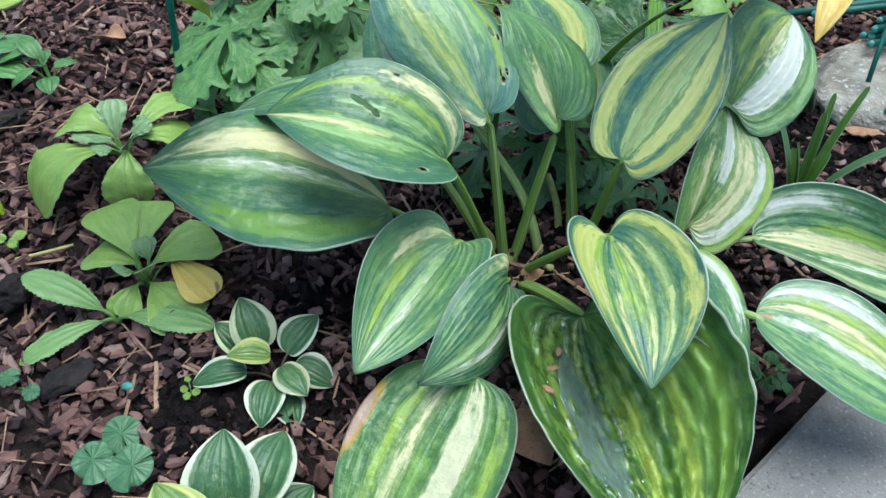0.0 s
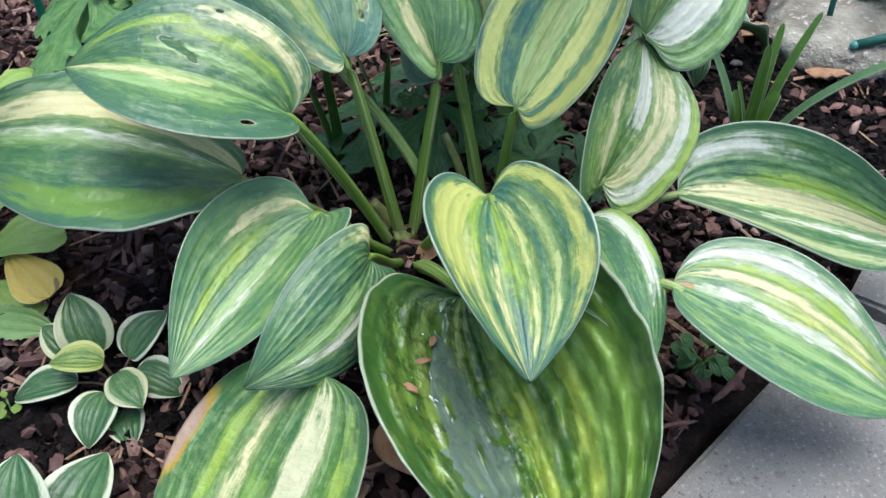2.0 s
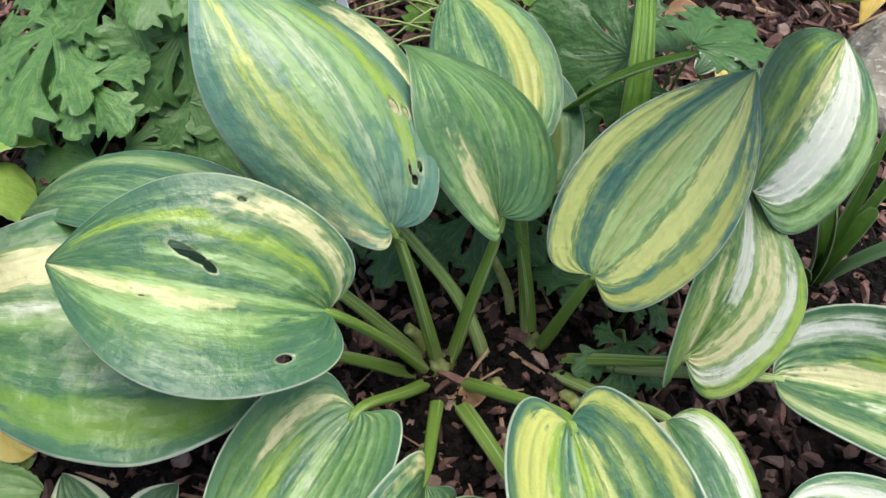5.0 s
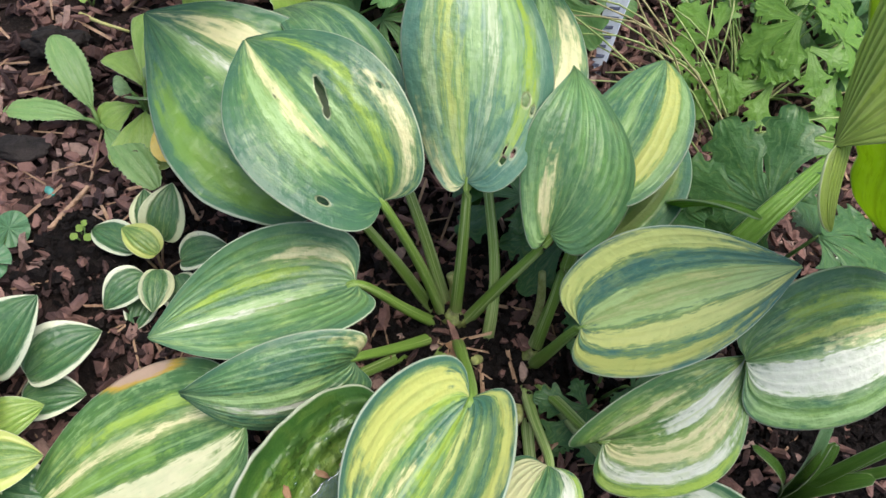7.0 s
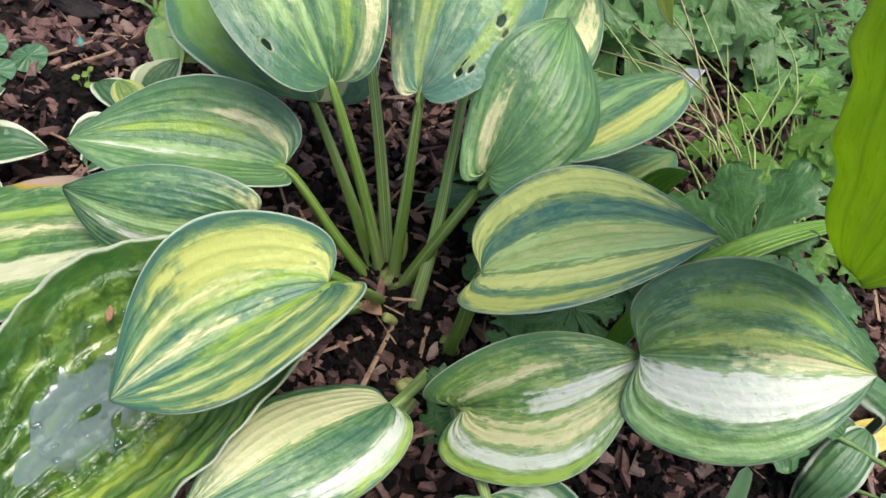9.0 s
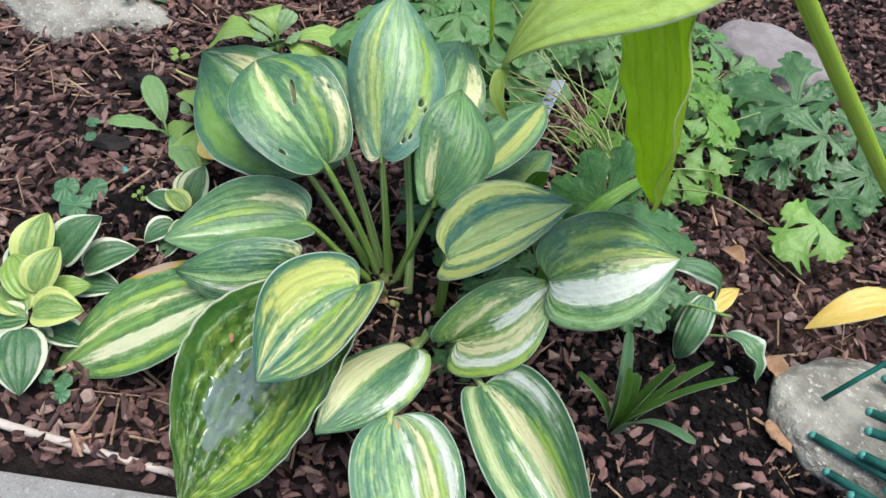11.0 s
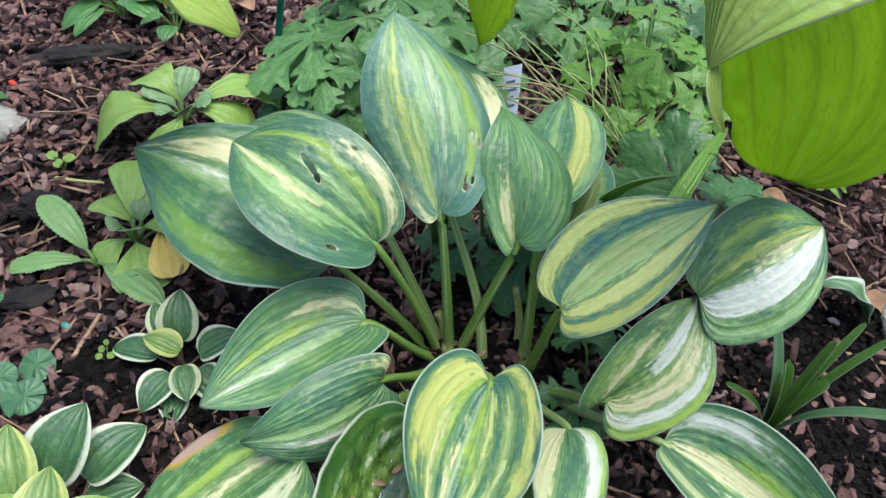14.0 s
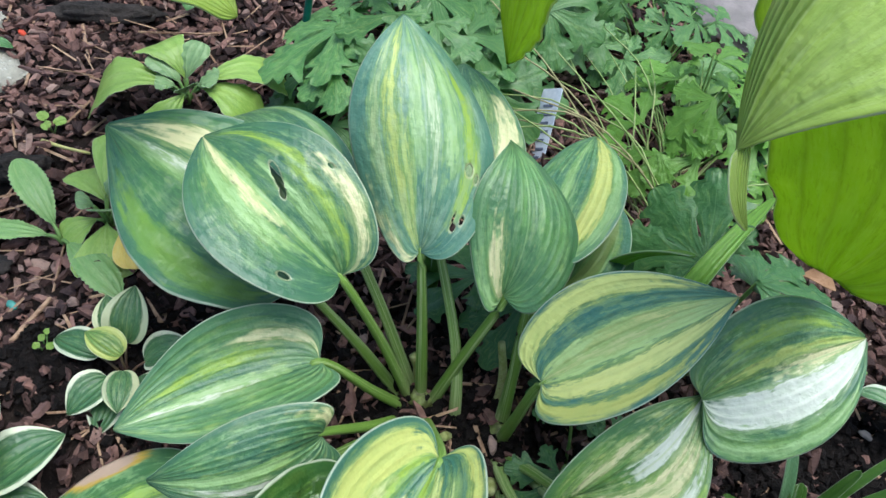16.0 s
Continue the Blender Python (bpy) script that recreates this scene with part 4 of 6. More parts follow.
hosta_leaf(19, (0.082, 0.411, 0.0), base=(0.010, 0.465, 0.125), tip=(-0.045, 0.575, 0.150), roll=0.1, width=0.052, arch=0.12, curl=0.3, pale=1.0, via=(0.06, 0.43, 0.06), tone=dict(DARKISH, streak=0.4),
           bands=[(-0.75, 0.12, 0.1, 0.7, CREAM), (-0.4, 0.06, 0.1, 0.8, LIGHT)], label="green leaf behind the upright one, cream along one side")

crown_mat = mottled("pale_crown", (0.07, 0.075, 0.025), (0.20, 0.25, 0.07), 110, 0.5, 0.35, 0.4, 0.001)
for spot, r in ((C1, 0.0100), (C2, 0.0085)):
    lump("crown", (spot[0], spot[1], 0.003), (r, r * 0.95, 0.009), crown_mat, spot[0] * 40, "", "", 16, 0.22, hosta)

stub_mat = mottled("cut_stub", (0.26, 0.30, 0.08), (0.42, 0.44, 0.19), 120, 0.55, 0.4, 0.4, 0.0008, (0.16, 0.11, 0.05))
for foot, top, r in (((0.040, 0.420, 0.0), (0.032, 0.427, 0.026), 0.0042), ((0.078, 0.400, 0.0), (0.082, 0.392, 0.020), 0.0040), ((0.116, 0.392, 0.0), (0.126, 0.380, 0.018), 0.0048), ((0.096, 0.440, 0.0), (0.082, 0.452, 0.060), 0.0034)):
    tube("cut_stalk", [foot, tuple(0.5 * a + 0.5 * b + 0.002 for a, b in zip(foot, top)), top], r, r * 0.8, stub_mat, hosta, groove=0.35, sides=10, count=10, rough=0.15)

# ---- large lime-green hosta overhead ----
lime_hosta = thing("lime_hosta", "tall hosta with big plain lime-green ribbed leaves", "plant")
lime_tone = dict(dark=(0.48, 0.66, 0.035), mid=(0.56, 0.73, 0.055), light=(0.66, 0.80, 0.16), streak=0.15, thin=0.68, rough=0.4, veins=13.0, lanes=9.0, groove_mix=0.22)
lime_mat = leaf_material("lime_leaf", 31, **lime_tone)
# paler copy of the lime leaf: sky sheen on upper faces put into colour
skylit_lime_mat = leaf_material("skylit_lime_leaf", 33, dark=(0.40, 0.55, 0.08), mid=(0.47, 0.63, 0.13), light=(0.56, 0.69, 0.24), streak=0.25, thin=0.28, veins=16.0, lanes=10.0, groove_mix=0.12, furrow=1.2)
blade("leaf", lime_mat, lime_hosta, base=(0.128, 0.577, 0.327), tip=(0.225, 0.517, 0.186), roll=-1.783, width=0.0983, arch=0.406, bend=-0.106, curl=-0.072, twist=-0.312, lobe=0.077, shoulder=0.553, fold=0.152, taper=0.42, ribs=16, rib=0.0024, wave=0.004, waves=5, teeth=9, tooth=0.03, label="hanging translucent lime-green leaf")
blade("leaf", skylit_lime_mat, lime_hosta, base=(0.201, 0.4764, 0.4184), tip=(0.1558, 0.3971, 0.323), roll=-0.258, width=0.0613, arch=0.110, bend=-0.133, curl=0.288, twist=-0.521, lobe=0.1, shoulder=0.410, fold=-0.258, taper=0.895, ribs=10, rib=0.0014, label="lime leaf with a narrow drooping tip")
blade("leaf_tip", skylit_lime_mat, lime_hosta, (0.1562, 0.3980, 0.3242), (0.1726, 0.3915, 0.2990), width=0.0050, arch=0.08, bend=-0.22, shoulder=0.12, taper=0.7, lobe=0.0, fold=0.5, ribs=2, rib=0.0, nu=10, nv=18)
blade("leaf", lime_mat, lime_hosta, base=(0.008, 0.562, 0.337), tip=(-0.019, 0.589, 0.155), roll=1.403, width=0.0757, arch=0.094, bend=0.019, curl=0.091, twist=0.449, lobe=0.096, shoulder=0.507, fold=0.042, ribs=14, rib=0.0024, wave=0.002, teeth=9, tooth=0.05)
blade("leaf", skylit_lime_mat, lime_hosta, base=(-0.255, 0.384, 0.249), tip=(-0.154, 0.469, 0.189), roll=-0.063, width=0.0880, arch=0.157, bend=0.046, curl=-0.552, twist=-0.233, lobe=-0.007, shoulder=0.446, fold=0.044, ribs=16, rib=0.0042, wave=0.007, waves=3)
bright_stalk_mat = petiole_material("bright_lime_stalk", 42, (0.30, 0.45, 0.04), (0.42, 0.56, 0.08), 0.4, (0.34, 0.44, 0.08))
stalk_mat = petiole_material("lime_stalk", 40, (0.15, 0.245, 0.018), (0.23, 0.33, 0.035), 0.3, (0.24, 0.30, 0.05))
for end, mid in (((0.80, 0.90, 0.30), (0.60, 0.86, 0.08)), ((0.95, 0.84, 0.22), (0.66, 0.82, 0.07)), ((0.70, 1.15, 0.40), (0.53, 0.95, 0.14)), ((0.56, 1.15, 0.45), (0.48, 0.96, 0.16)), ((0.85, 1.05, 0.35), (0.60, 0.93, 0.12)), ((0.90, 0.72, 0.12), (0.62, 0.77, 0.05)), ((0.75, 0.98, 0.40), (0.54, 0.90, 0.14)), ((0.64, 1.10, 0.45), (0.50, 0.93, 0.17)), ((0.46, 1.10, 0.45), (0.44, 0.95, 0.18))):
    tube("petiole", [(0.44, 0.82, -0.005), mid, end], 0.018, 0.012, stalk_mat, lime_hosta, groove=0.5, sides=12)

# ---- small plants: shared builders ----
def palmate(name, mat, parent, centre, radius, facing, heading, lobes=5, depth=0.45, teeth=3, spread=2.5, cup=0.12, seed=0.0, cut=0.26):
    """A lobed, toothed leaf seen from above: rings round the stalk's end, lobes as fingers with notched rims."""
    n = unit(facing)
    h = np.array([math.cos(heading), math.sin(heading), 0.0])
    e1 = unit(h - n * (h @ n))
    e2 = np.cross(n, e1)
    steps, rings = lobes * 24, (0.0, 0.25, 0.5, 0.75, 0.9, 1.0)
    verts, faces, uvs = [], [], []
    skew = [1 + 0.38 * noise.noise(Vector((k * 3.1, seed * 1.7, 2.0))) for k in range(lobes)]
    for k, f in enumerate(rings):
        for s in range(steps + 1):
            a = (s / steps * 2 - 1) * spread
            which = min(lobes - 1, int(s / steps * lobes))
            cell = (s / steps * lobes) % 1.0
            d = abs(2 * cell - 1)
            sinus = math.exp(-(((1 - d) / 0.20) ** 2))
            order = skew[which] * (1 - 0.22 * abs(2 * which / max(1, lobes - 1) - 1))
            tooth = (d * teeth + 0.15) % 1.0
            rim = order * (1 - depth * sinus) * (1 - 1.2 * cut * d**1.5) * (1 - cut * tooth * (1 - sinus))
            r = radius * f * (1 - (1 - rim) * f**1.1)
            z = -cup * radius * f * f - 0.10 * radius * f * d * (1 - sinus) + 0.16 * radius * f * noise.noise(Vector((a * 1.3, f * 2, seed)))
            verts.append(np.array(centre) + e1 * r * math.cos(a) + e2 * r * math.sin(a) + n * z)
            uvs.append((0.5 + 0.5 * (cell * 2 - 1) * 0.9, f))
    m = steps + 1
    for k in range(len(rings) - 1):
        for s in range(steps):
            faces.append((k * m + s, k * m + s + 1, (k + 1) * m + s + 1, (k + 1) * m + s) if k else (s, m + s + 1, m + s))
    return mesh_object(name, verts, faces, mat, parent, uvs)


# half outline of one lobe: share of its length, half width as a share of its length
LOBE = ((0.0, 0.045), (0.2, 0.085), (0.34, 0.140), (0.45, 0.230), (0.53, 0.305), (0.585, 0.295), (0.605, 0.175), (0.67, 0.175), (0.76, 0.238), (0.81, 0.225), (0.83, 0.125), (0.90, 0.115), (0.945, 0.105), (0.985, 0.060), (1.0, 0.010))


def cut_leaf(name, mat, parent, centre, radius, facing, heading, lobes=5, seed=0.0, fan=0.92, droop=0.30, fold=0.15, plump=1.0):
    """A deeply cut leaf: wedge-shaped lobes that fan out from the stalk's end, each with blunt teeth, folded along its rib and drooping."""
    n = unit(facing)
    h = np.array([math.cos(heading), math.sin(heading), 0.0])
    e1 = unit(h - n * (h @ n))
    e2 = np.cross(n, e1)
    us = np.linspace(-1, 1, 7)
    verts, faces, uvs = [], [], []
    for k in range(lobes):
        away = k - (lobes - 1) / 2
        jit = noise.noise(Vector((k * 3.7, seed * 1.31, 5.0)))
        a = away * fan * (1 + 0.14 * jit)
        length = radius * (1 - 0.12 * away * away * (2.0 if lobes == 3 else 1.0)) * (1 + 0.22 * jit)
        d, w = e1 * math.cos(a) + e2 * math.sin(a), -e1 * math.sin(a) + e2 * math.cos(a)
        o, m = len(verts), len(us)
        sag = droop * (1 + 0.9 * noise.noise(Vector((k * 1.9, seed, 9.0))))
        bend = 0.22 * noise.noise(Vector((k * 2.3, seed, 14.0)))
        for j, (f, half) in enumerate(LOBE):
            for u in us:
                side = 1 + 0.25 * noise.noise(Vector((f * 6, seed + k * 2.0, 1.0 if u > 0 else 30.0)))
                lat = u * half * plump * side * length
                along = length * (f + 0.24 * abs(u) ** 1.5 * min(1.0, f * 2.5) * (1 - f))
                z = fold * abs(lat) * (1 - 0.6 * f) - sag * length * f * f - 0.9 * lat * lat / radius
                z += 0.05 * radius * noise.noise(Vector((f * 3.5, u * 1.6, seed + k * 4.0))) * f
                verts.append(np.array(centre) + d * along + w * (lat + bend * length * f * f) + n * (z + 0.0006 * away))
                uvs.append((0.5 + 0.46 * u, f))
        for j in range(len(LOBE) - 1):
            for i in range(m - 1):
                p = o + j * m + i
                faces.append((p, p + 1, p + m + 1, p + m))
    return mesh_object(name, verts, faces, mat, parent, uvs)


def stalked_leaf(plant, mat, stalk_mat, crown, base, tip, width, stalk=0.0011, nv=18, **shape):
    """A small leaf on its stalk, both parts of the plant."""
    leaf = blade("leaf", mat, plant, base, tip, width=width, nu=20, nv=nv, thick=0.0005, rib=0.00012, ribs=8, **shape)
    b, c = np.array(base), np.array(crown)
    if np.linalg.norm(b - c) > 0.004:
        tube("leaf_stalk", [c, b * 0.5 + c * 0.5 + (0, 0, 0.003), b + 0.06 * (np.array(tip) - b)], stalk, stalk * 0.7, stalk_mat, leaf, sides=6, count=8)


purple_stalk_mat = mottled("purplish_stalk", (0.09, 0.05, 0.04), (0.16, 0.12, 0.06), 120, 0.5, 0.4, 0.2, 0.0005)
mini_white = leaf_material("white_edged_leaf", 51, veins=9.0, groove_mix=0.15, vary=True, dark=(0.045, 0.130, 0.052), mid=(0.065, 0.170, 0.056), light=(0.24, 0.38, 0.16), streak=0.25, margin=(0.19, (0.70, 0.74, 0.54)))
mini_cream = leaf_material("cream_edged_leaf", 53, veins=9.0, groove_mix=0.15, vary=True, dark=(0.055, 0.150, 0.058), mid=(0.090, 0.205, 0.065), light=(0.36, 0.47, 0.20), streak=0.35, margin=(0.30, (0.66, 0.70, 0.42)))
mini_gold = leaf_material("gold_leaf", 55, veins=9.0, groove_mix=0.15, vary=True, dark=(0.13, 0.26, 0.06), mid=(0.18, 0.31, 0.07), light=(0.45, 0.52, 0.14), streak=0.5, margin=(0.38, (0.52, 0.58, 0.16)))
mini_lime = leaf_material("small_lime_leaf", 57, veins=9.0, groove_mix=0.15, dark=(0.20, 0.34, 0.06), mid=(0.28, 0.42, 0.08), light=(0.4, 0.52, 0.14), streak=0.4)

mini_a = thing("miniature_hosta", "miniature hosta with white-edged green leaves in the mulch", "plant", "miniature hostas")


def small_leaf(plant, crown, mat, base, tip, width, **shape):
    shape.setdefault("roll", 0.0), shape.setdefault("arch", 0.12), shape.setdefault("curl", -0.15), shape.setdefault("fold", 0.15)
    stalked_leaf(plant, mat, purple_stalk_mat, crown, base, tip, width * 1.15, shoulder=0.60, taper=0.85, lobe=0.07, **shape)


MA = (-0.116, 0.302, 0.002)
small_leaf(mini_a, MA, mini_cream, (-0.127, 0.315, 0.022), (-0.142, 0.342, 0.046), 0.0135)
small_leaf(mini_a, MA, mini_cream, (-0.140, 0.316, 0.018), (-0.160, 0.330, 0.032), 0.010)
small_leaf(mini_a, MA, mini_white, (-0.135, 0.299, 0.018), (-0.173, 0.292, 0.012), 0.0105)
small_leaf(mini_a, MA, mini_gold, (-0.118, 0.305, 0.028), (-0.146, 0.301, 0.034), 0.0095)
small_leaf(mini_a, MA, mini_white, (-0.109, 0.314, 0.018), (-0.089, 0.340, 0.028), 0.0120)
small_leaf(mini_a, MA, mini_white, (-0.117, 0.291, 0.018), (-0.120, 0.259, 0.012), 0.0120)
small_leaf(mini_a, MA, mini_white, (-0.107, 0.284, 0.010), (-0.098, 0.262, 0.006), 0.0095)
small_leaf(mini_a, MA, mini_cream, (-0.110, 0.298, 0.026), (-0.090, 0.276, 0.024), 0.0100, curl=0.5)
small_leaf(mini_a, MA, mini_white, (-0.103, 0.304, 0.018), (-0.075, 0.292, 0.010), 0.0115)

mini_b = thing("miniature_hosta", "miniature hosta with gold and white-edged cupped leaves", "plant", "miniature hostas")
MB = (-0.096, 0.156, 0.002)
small_leaf(mini_b, MB, mini_white, (-0.126, 0.188, 0.032), (-0.131, 0.234, 0.056), 0.0195)
small_leaf(mini_b, MB, mini_white, (-0.111, 0.200, 0.026), (-0.100, 0.247, 0.030), 0.0165)
small_leaf(mini_b, MB, mini_gold, (-0.134, 0.165, 0.034), (-0.164, 0.200, 0.055), 0.0165)
small_leaf(mini_b, MB, mini_gold, (-0.099, 0.156, 0.042), (-0.119, 0.190, 0.058), 0.0150)
small_leaf(mini_b, MB, mini_gold, (-0.084, 0.146, 0.040), (-0.058, 0.178, 0.042), 0.0150, roll=-0.3)
small_leaf(mini_b, MB, mini_lime, (-0.097, 0.160, 0.030), (-0.085, 0.196, 0.034), 0.0120)
small_leaf(mini_b, MB, mini_lime, (-0.102, 0.152, 0.036), (-0.148, 0.158, 0.044), 0.0135)
small_leaf(mini_b, MB, mini_gold, (-0.094, 0.141, 0.032), (-0.136, 0.141, 0.028), 0.0160)
small_leaf(mini_b, MB, mini_cream, (-0.088, 0.141, 0.030), (-0.104, 0.112, 0.026), 0.0140)
small_leaf(mini_b, MB, mini_white, (-0.104, 0.188, 0.016), (-0.080, 0.216, 0.018), 0.0135)
small_leaf(mini_b, MB, mini_white, (-0.132, 0.160, 0.018), (-0.178, 0.174, 0.026), 0.0150)
small_leaf(mini_b, MB, mini_white, (-0.076, 0.131, 0.038), (-0.030, 0.106, 0.022), 0.0190, curl=0.35)
small_leaf(mini_b, MB, mini_white, (-0.080, 0.150, 0.016), (-0.046, 0.168, 0.014), 0.0125)
small_leaf(mini_b, MB, mini_cream, (-0.084, 0.138, 0.018), (-0.058, 0.138, 0.014), 0.0120)

weed_mat = leaf_material("weed_leaf", 61, veins=6.0, lanes=6.0, groove_mix=0.05, vary=True, dark=(0.27, 0.45, 0.08), mid=(0.36, 0.54, 0.11), light=(0.46, 0.61, 0.18), streak=0.25, thin=0.25)
weed_grey_mat = leaf_material("weed_young_leaf", 62, veins=6.0, lanes=6.0, groove_mix=0.05, dark=(0.19, 0.32, 0.13), mid=(0.25, 0.39, 0.16), light=(0.3, 0.42, 0.2), streak=0.3)
yellow_leaf_mat = leaf_material("yellow_leaf", 63, veins=6.0, lanes=6.0, groove_mix=0.05, dark=(0.84, 0.64, 0.12), mid=(0.88, 0.70, 0.16), light=(0.86, 0.74, 0.28), streak=0.3, thin=0.3, scorch=(0.6, 0.95, 0.10))
thistle_mat = leaf_material("toothed_leaf", 64, veins=6.0, lanes=6.0, groove_mix=0.05, dark=(0.20, 0.38, 0.11), mid=(0.27, 0.45, 0.14), light=(0.38, 0.52, 0.22), streak=0.3, thin=0.2)
OVATE = dict(shoulder=1.2, taper=0.38, lobe=0.0, fold=0.12, curl=0.1)

weed_a = thing("weed", "pale green rosette weed with spoon-shaped leaves", "weed", "weeds")
WA = (-0.272, 0.512, 0.018)
for tip, w, arch, mat in (((-0.336, 0.462, 0.012), 0.022, 0.30, weed_mat), ((-0.222, 0.585, 0.020), 0.016, 0.25, weed_mat), ((-0.330, 0.528, 0.040), 0.016, 0.35, weed_mat), ((-0.214, 0.533, 0.012), 0.017, 0.25, weed_mat),
                          ((-0.260, 0.468, 0.010), 0.015, 0.25, weed_mat), ((-0.308, 0.512, 0.056), 0.010, 0.10, weed_grey_mat), ((-0.284, 0.545, 0.062), 0.009, 0.10, weed_grey_mat), ((-0.250, 0.530, 0.052), 0.009, 0.10, weed_grey_mat),
                          ((-0.262, 0.505, 0.050), 0.008, 0.10, weed_grey_mat), ((-0.290, 0.496, 0.048), 0.009, 0.10, weed_grey_mat)):
    b = np.array(WA) + (0.006 * np.sign(tip[0] - WA[0]), 0.006 * np.sign(tip[1] - WA[1]), 0.022)
    stalked_leaf(weed_a, mat, stem_green_mat, WA, tuple(b), tip, w * 1.45, stalk=0.002, nv=44, arch=arch, wave=0.0015, teeth=11, tooth=0.05, **OVATE)
weed_b = thing("weed", "low pale green weed with broad leaves", "weed", "weeds")
WB = (-0.226, 0.384, 0.004)
for tip, w, z, mat in (((-0.268, 0.408, 0.024), 0.018, 0.026, weed_mat), ((-0.270, 0.448, 0.030), 0.017, 0.032, weed_mat), ((-0.232, 0.452, 0.032), 0.015, 0.03, weed_mat), ((-0.176, 0.418, 0.026), 0.018, 0.026, weed_mat), ((-0.186, 0.346, 0.008), 0.018, 0.018, weed_mat),
                       ((-0.238, 0.352, 0.010), 0.011, 0.016, weed_mat), ((-0.238, 0.370, 0.040), 0.007, 0.03, weed_grey_mat), ((-0.215, 0.372, 0.042), 0.007, 0.03, weed_grey_mat), ((-0.225, 0.400, 0.046), 0.007, 0.03, weed_grey_mat)):
    b = np.array(WB) + (0.005 * np.sign(tip[0] - WB[0]), 0.005 * np.sign(tip[1] - WB[1]), z - 0.004)
    stalked_leaf(weed_b, mat, stem_green_mat, WB, tuple(b), tip, w * 1.35, stalk=0.0018, arch=0.12, wave=0.001, teeth=12, tooth=0.05, **OVATE)
stalked_leaf(weed_b, yellow_leaf_mat, stem_green_mat, WB, (-0.210, 0.398, 0.024), (-0.170, 0.362, 0.020), 0.016, arch=0.08, teeth=16, tooth=0.06, **OVATE)
weed_c = thing("weed", "weed with long toothed green leaves lying on the mulch", "weed", "weeds")
WC = (-0.242, 0.352, 0.003)
for tip, w in (((-0.309, 0.372, 0.034), 0.0115), ((-0.301, 0.313, 0.006), 0.0095), ((-0.166, 0.342, 0.012), 0.0115)):
    b = np.array(WC) * 0.88 + np.array(tip) * 0.12 + (0, 0, 0.008)
    stalked_leaf(weed_c, thistle_mat, stem_green_mat, WC, tuple(b), tip, w * 1.15, stalk=0.002, arch=0.10, nv=75, teeth=17, tooth=0.11, wave=0.0015, shoulder=0.9, taper=0.6, lobe=0.0, fold=0.1, curl=0.2)
small_weed_mat = leaf_material("seedling_leaf", 66, veins=6.0, lanes=6.0, groove_mix=0.05, vary=True, dark=(0.07, 0.19, 0.06), mid=(0.11, 0.25, 0.08), light=(0.2, 0.36, 0.12), streak=0.2, thin=0.2)
blue_leaf_mat = leaf_material("round_leaf", 67, veins=7.5, lanes=5.0, groove_mix=0.03, dark=(0.07, 0.18, 0.08), mid=(0.10, 0.235, 0.10), light=(0.16, 0.30, 0.15), streak=0.2)


def disc_leaf(plant, mat, centre, radius, seed):
    return palmate("leaf", mat, plant, centre, radius, (0.1, -0.2, 1), seed * 1.7, lobes=3, depth=0.03, teeth=1, spread=3.10, cup=0.1, seed=seed, cut=0.02)


def seedling(spot, radii, mat, label):
    plant = thing("seedling", label, "seedling", "seedlings")
    for k, (dx, dy, r) in enumerate(radii):
        z = hill(spot[0] + dx, spot[1] + dy) + 0.014 + 0.003 * k
        leaf = disc_leaf(plant, mat, (spot[0] + dx, spot[1] + dy, z), r, spot[0] * 30 + k)
        tube("leaf_stalk", [(spot[0], spot[1], hill(*spot)), (spot[0] + dx * 0.6, spot[1] + dy * 0.6, z * 0.7), (spot[0] + dx, spot[1] + dy, z - 0.001)], 0.0008, 0.0006, stem_green_mat, leaf, sides=5, count=6)
    return plant


seedling((-0.205, 0.240), ((-0.006, 0.015, 0.0150), (0.009, -0.010, 0.0175), (-0.016, -0.007, 0.0165)), blue_leaf_mat, "seedling with three round bluish green leaves")
seedling((-0.300, 0.298), ((0.0, 0.0, 0.0085), (0.019, -0.012, 0.0085)), blue_leaf_mat, "seedling with two small round leaves")
seedling((-0.026, 0.134), ((0.0, 0.004, 0.009), (0.011, -0.004, 0.008), (-0.008, -0.006, 0.007)), blue_leaf_mat, "small round-leaved seedling near a pale root")
seedling((-0.171, 0.283), ((0.004, 0.002, 0.0035), (-0.004, 0.002, 0.0032), (0.0, -0.005, 0.0034), (0.0, 0.005, 0.0030)), weed_mat, "tiny pale four-leaved seedling on black soil")
seedling((-0.345, 0.425), ((0.004, 0.006, 0.007), (-0.008, 0.0, 0.006), (0.006, -0.006, 0.005)), weed_mat, "small pale seedling beside a yellow twig")
twig = tube("twig", [(-0.338, 0.410, 0.008), (-0.315, 0.414, 0.012), (-0.296, 0.424, 0.010)], 0.0018, 0.0012, mottled("yellow_twig", (0.42, 0.42, 0.12), (0.5, 0.48, 0.2), 90), sides=6, count=10)
tagged(twig, "thin yellow-green twig lying on the mulch", "twig")

# background leafy plants
leafy = leaf_material("leafy_weed_leaf", 68, veins=6.0, lanes=6.0, groove_mix=0.05, vary=True, dark=(0.07, 0.20, 0.05), mid=(0.11, 0.27, 0.06), light=(0.2, 0.38, 0.1), streak=0.2, thin=0.2)


